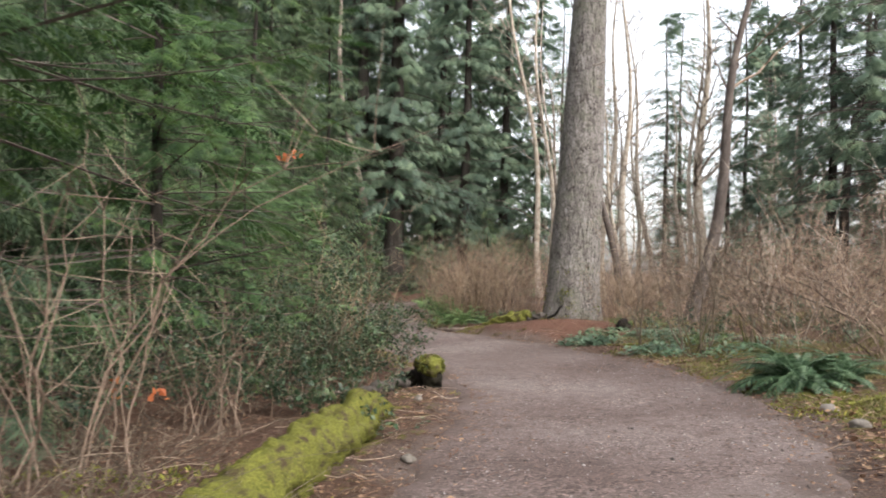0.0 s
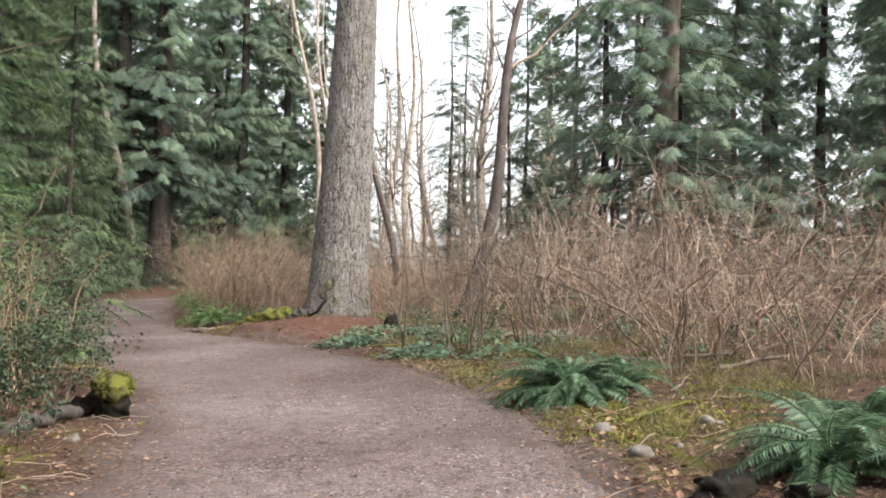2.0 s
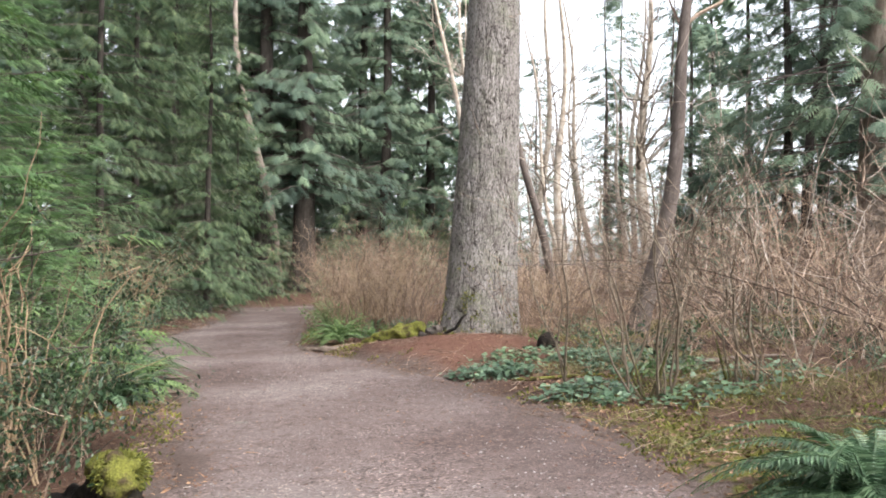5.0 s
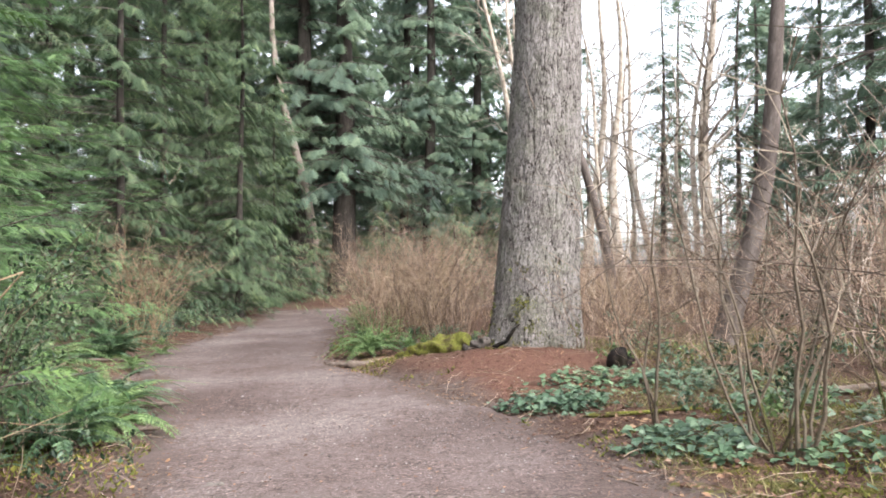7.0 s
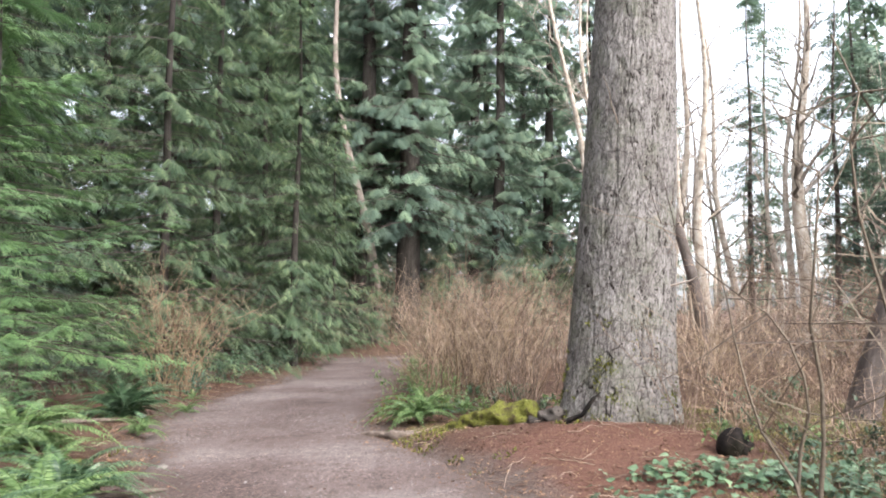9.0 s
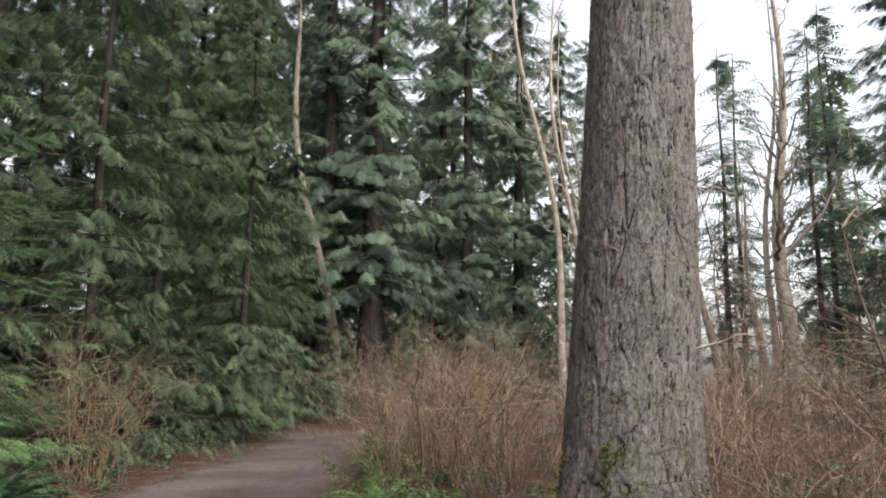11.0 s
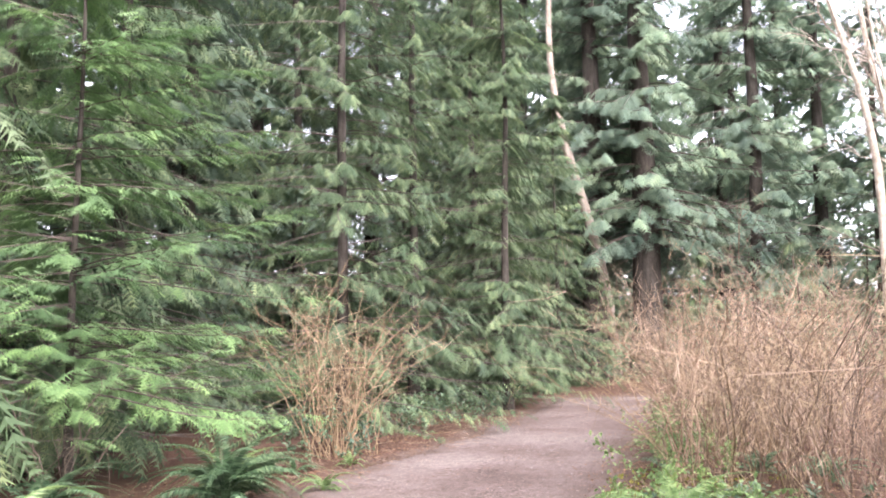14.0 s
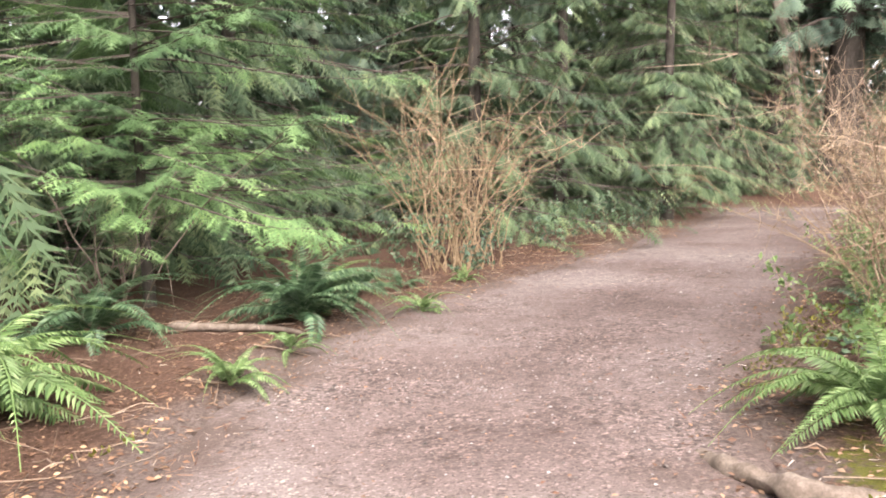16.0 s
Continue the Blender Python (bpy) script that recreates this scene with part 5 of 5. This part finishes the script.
def flat_scatter(name, x, y, tmpl, size, mat, label, category, lift=(0.003, 0.02), tilt=0.35):
    n = len(x)
    b = g.uniform(0, 2 * np.pi, n)
    z = np.where(inside(x, y) > 0.1, 0.012, height(x, y)) + g.uniform(*lift, n)
    fwd = np.stack((np.cos(b), np.sin(b), g.normal(0, tilt * 0.5, n)), -1)
    up = np.stack((g.normal(0, tilt, n), g.normal(0, tilt, n), np.ones(n)), -1)
    v, q = scatter(np.array(tmpl[0]), np.array(tmpl[1]), np.stack((x, y, z), -1), fwd, up, size(n))
    return tagged(new(name, mesh_np(name, v, q, mat=mat)), label, category, kind="stuff")


LEAF = ([(-0.5, 0, 0), (0, 0.3, 0.1), (0.5, 0, 0.02), (0, -0.3, 0.1)], [(0, 3, 2, 1)])
NEEDLE = ([(-0.5, 0.035, 0), (-0.5, -0.035, 0), (0.5, -0.02, 0.03), (0.5, 0.02, 0.03)], [(0, 1, 2, 3)])
x, y = spread_out(130000, -6, 9, 6, 36, lambda x, y: (inside(x, y) < 0.5) & (g.uniform(0, 1, len(x)) < np.exp(np.minimum(inside(x, y), 0) / 3.0) * np.exp(-np.maximum(inside(x, y), 0) / 0.15)))
flat_scatter("leaf_litter", x, y, LEAF, lambda n: g.uniform(0.018, 0.05, n), M["deadleaf"], "brown and tan dead leaves scattered on soil", "leaf litter")
x, y = spread_out(7000, 3.4, 8.0, 8, 22, lambda x, y: (inside(x, y) < -0.05) & (g.uniform(0, 1, len(x)) < np.exp(inside(x, y) / 1.6)))
flat_scatter("fallen_leaves", x, y, LEAF, lambda n: g.uniform(0.03, 0.075, n), M["deadleaf"], "large curled tan leaves on the verge", "leaf litter", (0.01, 0.05), 0.6)
x, y = spread_out(90000, -6, 8, 6, 40, lambda x, y: (inside(x, y) < 0.6) & (g.uniform(0, 1, len(x)) < np.exp(np.minimum(inside(x, y), 0) / 2.0) * np.exp(-np.maximum(inside(x, y), 0) / 0.22)))
flat_scatter("needle_litter", x, y, NEEDLE, lambda n: g.uniform(0.03, 0.11, n), M["needles"], "reddish fallen needles and twig bits", "needle litter")
x, y = spread_out(60000, -6, 7, 6, 40, lambda x, y: (inside(x, y) < 0.3) & (g.uniform(0, 1, len(x)) < 0.8 * np.exp(-np.abs(inside(x, y) + 0.25) / 0.5) * (0.6 + 0.8 * smooth_noise(x, y, 0.7, 21))))
flat_scatter("straw_litter", x, y, NEEDLE, lambda n: g.uniform(0.02, 0.06, n), M["paletwig"], "pale straw and needle bits along the path's edge", "needle litter")
x, y = spread_out(9000, -5, 5, 4, 40, lambda x, y: inside(x, y) > 0.05)
flat_scatter("path_debris", x, y, LEAF, lambda n: g.uniform(0.01, 0.04, n), M["needles"], "small dark leaf scraps trodden on the path", "leaf litter", (0.002, 0.01), 0.2)
x, y = spread_out(110000, -2.5, 8, 6, 26, lambda x, y: (inside(x, y) < 0.02) & (smooth_noise(x, y, 0.9, 31) + 0.5 * smooth_noise(x, y, 0.3, 32) + 0.6 * np.exp(-((x - 5.6) / 1.6) ** 2 - ((y - 12.3) / 3) ** 2) - 0.5 * np.exp(-((x - 2.7) ** 2 + (y - 19.4) ** 2) / 1.5) > 0.5) & (inside(x, y) > -3.5))
flat_scatter("moss", x, y, ([(0, -0.22, 0), (0, 0.22, 0), (0.6, 0.1, 0.7), (0.6, -0.1, 0.7)], [(0, 1, 2, 3)]), lambda n: g.uniform(0.02, 0.05, n), M["mossblade"], "yellow-green moss tufts on the verge", "moss", (-0.004, 0.004), 0.5)

x, y = spread_out(60000, 3.6, 10, 9, 24, lambda x, y: (inside(x, y) < -0.15) & (smooth_noise(x, y, 0.8, 51) + 0.6 * smooth_noise(x, y, 0.25, 52) > 0.0) & (np.hypot(x - 2.8, y - 19.6) > 1.5))
n = len(x)
b = g.uniform(0, 2 * np.pi, n)
v, q = scatter(np.array([(0, -0.02, 0), (0, 0.02, 0), (0.5, 0.016, 0.06), (0.5, -0.016, 0.06), (1, 0, -0.08)]), np.array([(0, 1, 2), (0, 2, 3), (3, 2, 4)]), np.stack((x, y, height(x, y) - 0.005), -1), np.stack((np.cos(b), np.sin(b), g.uniform(0.1, 1.6, n)), -1), g.normal(0, 1, (n, 3)), g.uniform(0.06, 0.2, n))
tagged(new("verge_grass", mesh_np("verge_grass", v, q, mat=M["vergegrass"])), "thin straw and green grass blades in the litter", "grass", kind="stuff")

pv = np.array([(1, 0, 0), (0.3, 0.85, 0), (-0.8, 0.6, 0), (-0.9, -0.5, 0), (0.4, -0.8, 0), (0.5, 0, 0.5), (0.1, 0.4, 0.55), (-0.45, 0.1, 0.5), (-0.2, -0.4, 0.55)])
pq = np.array([(0, 1, 6, 5), (1, 2, 7, 6), (2, 3, 8, 7), (3, 4, 5, 8), (5, 6, 7, 8)])
x, y = spread_out(60000, -4.5, 4.5, 5, 30, lambda x, y: (inside(x, y) > 0.0) & (g.uniform(0, 1, len(x)) < 0.22 + 0.5 * (smooth_noise(x, y, 1.3, 9) > 0.2) + 0.8 * np.exp(-((x - 3.5) / 0.8) ** 2 - ((y - 11) / 4) ** 2)))
flat_scatter("pebbles", x, y, (pv, pq), lambda n: g.uniform(0.004, 0.011, n) * (1 + 0.9 * (g.uniform(0, 1, n) > 0.97)), M["chip"], "fine pale gravel chips on the path", "gravel", (-0.006, 0.0), 0.15)
x, y = spread_out(6000, -6, 10, 6, 34, lambda x, y: (inside(x, y) < -0.1) & (g.uniform(0, 1, len(x)) < np.exp(inside(x, y) / 3.0)))
b = g.uniform(0, 2 * np.pi, len(x))
ln = g.uniform(0.1, 0.5, len(x))
s = np.linspace(-0.5, 0.5, 4)
lx, ly = x[:, None] + np.cos(b)[:, None] * ln[:, None] * s, y[:, None] + np.sin(b)[:, None] * ln[:, None] * s
lz = height(lx, ly) + 0.01 + g.uniform(0, 0.04, lx.shape)
v, q = tubes(np.stack((lx, ly, lz), -1), np.repeat(g.uniform(0.0015, 0.004, len(x))[:, None], 4, 1), 3)
tagged(new("fallen_twigs", mesh_np("fallen_twigs", v, q, mat=M["twig"])), "thin dead twigs strewn over the litter", "twigs", kind="stuff")
BRACKEN = shrub_mesh(230, 26, 0.55, 1.5, 3, 0.004, 1.2, M["shrubstem"], 0.4)
for i in range(24):
    x, y = g.uniform(-3.2, -0.6), g.uniform(6.0, 12.5)
    shrub("dead_grass", BRACKEN, at(x, y), "low brown dead stalks under the evergreens", "dead grass clumps", g.uniform(0, 360), g.uniform(0.6, 1.0))


def leaf_tuft(loc, n, size, seed):
    """A hanging tuft of withered orange leaves."""
    gg = np.random.default_rng(seed)
    pos = gg.normal(0, size * 0.35, (n, 3))
    v, q = scatter(np.array([(-0.5, 0, 0), (0, 0.35, 0.12), (0.5, 0, 0), (0, -0.35, 0.12)]), np.array([(0, 3, 2, 1)]), pos, gg.normal(0, 1, (n, 3)), gg.normal(0, 1, (n, 3)), size * gg.uniform(0.5, 1.0, n))
    ob = new("withered_leaf_tuft", mesh_np("withered_leaf_tuft", v, q, mat=M["rustleaf"]))
    ob.location = loc
    return tagged(ob, "withered orange leaves caught in evergreen boughs", "leaves", kind="stuff")


leaf_tuft((-1.11, 12.34, 2.76), 8, 0.14, 3)
leaf_tuft((-1.75, 9.2, 0.45), 7, 0.12, 4)
leaf_tuft((-1.45, 9.3, 0.4), 6, 0.1, 5)

cane_clump("fallen_bough", 900, at(-5.2, 22.6), 10, 1.9, 0.5, 0.009, "dead brown bough caught among hemlock branches", M["deadwood"], 0.6, 0.5, 10)
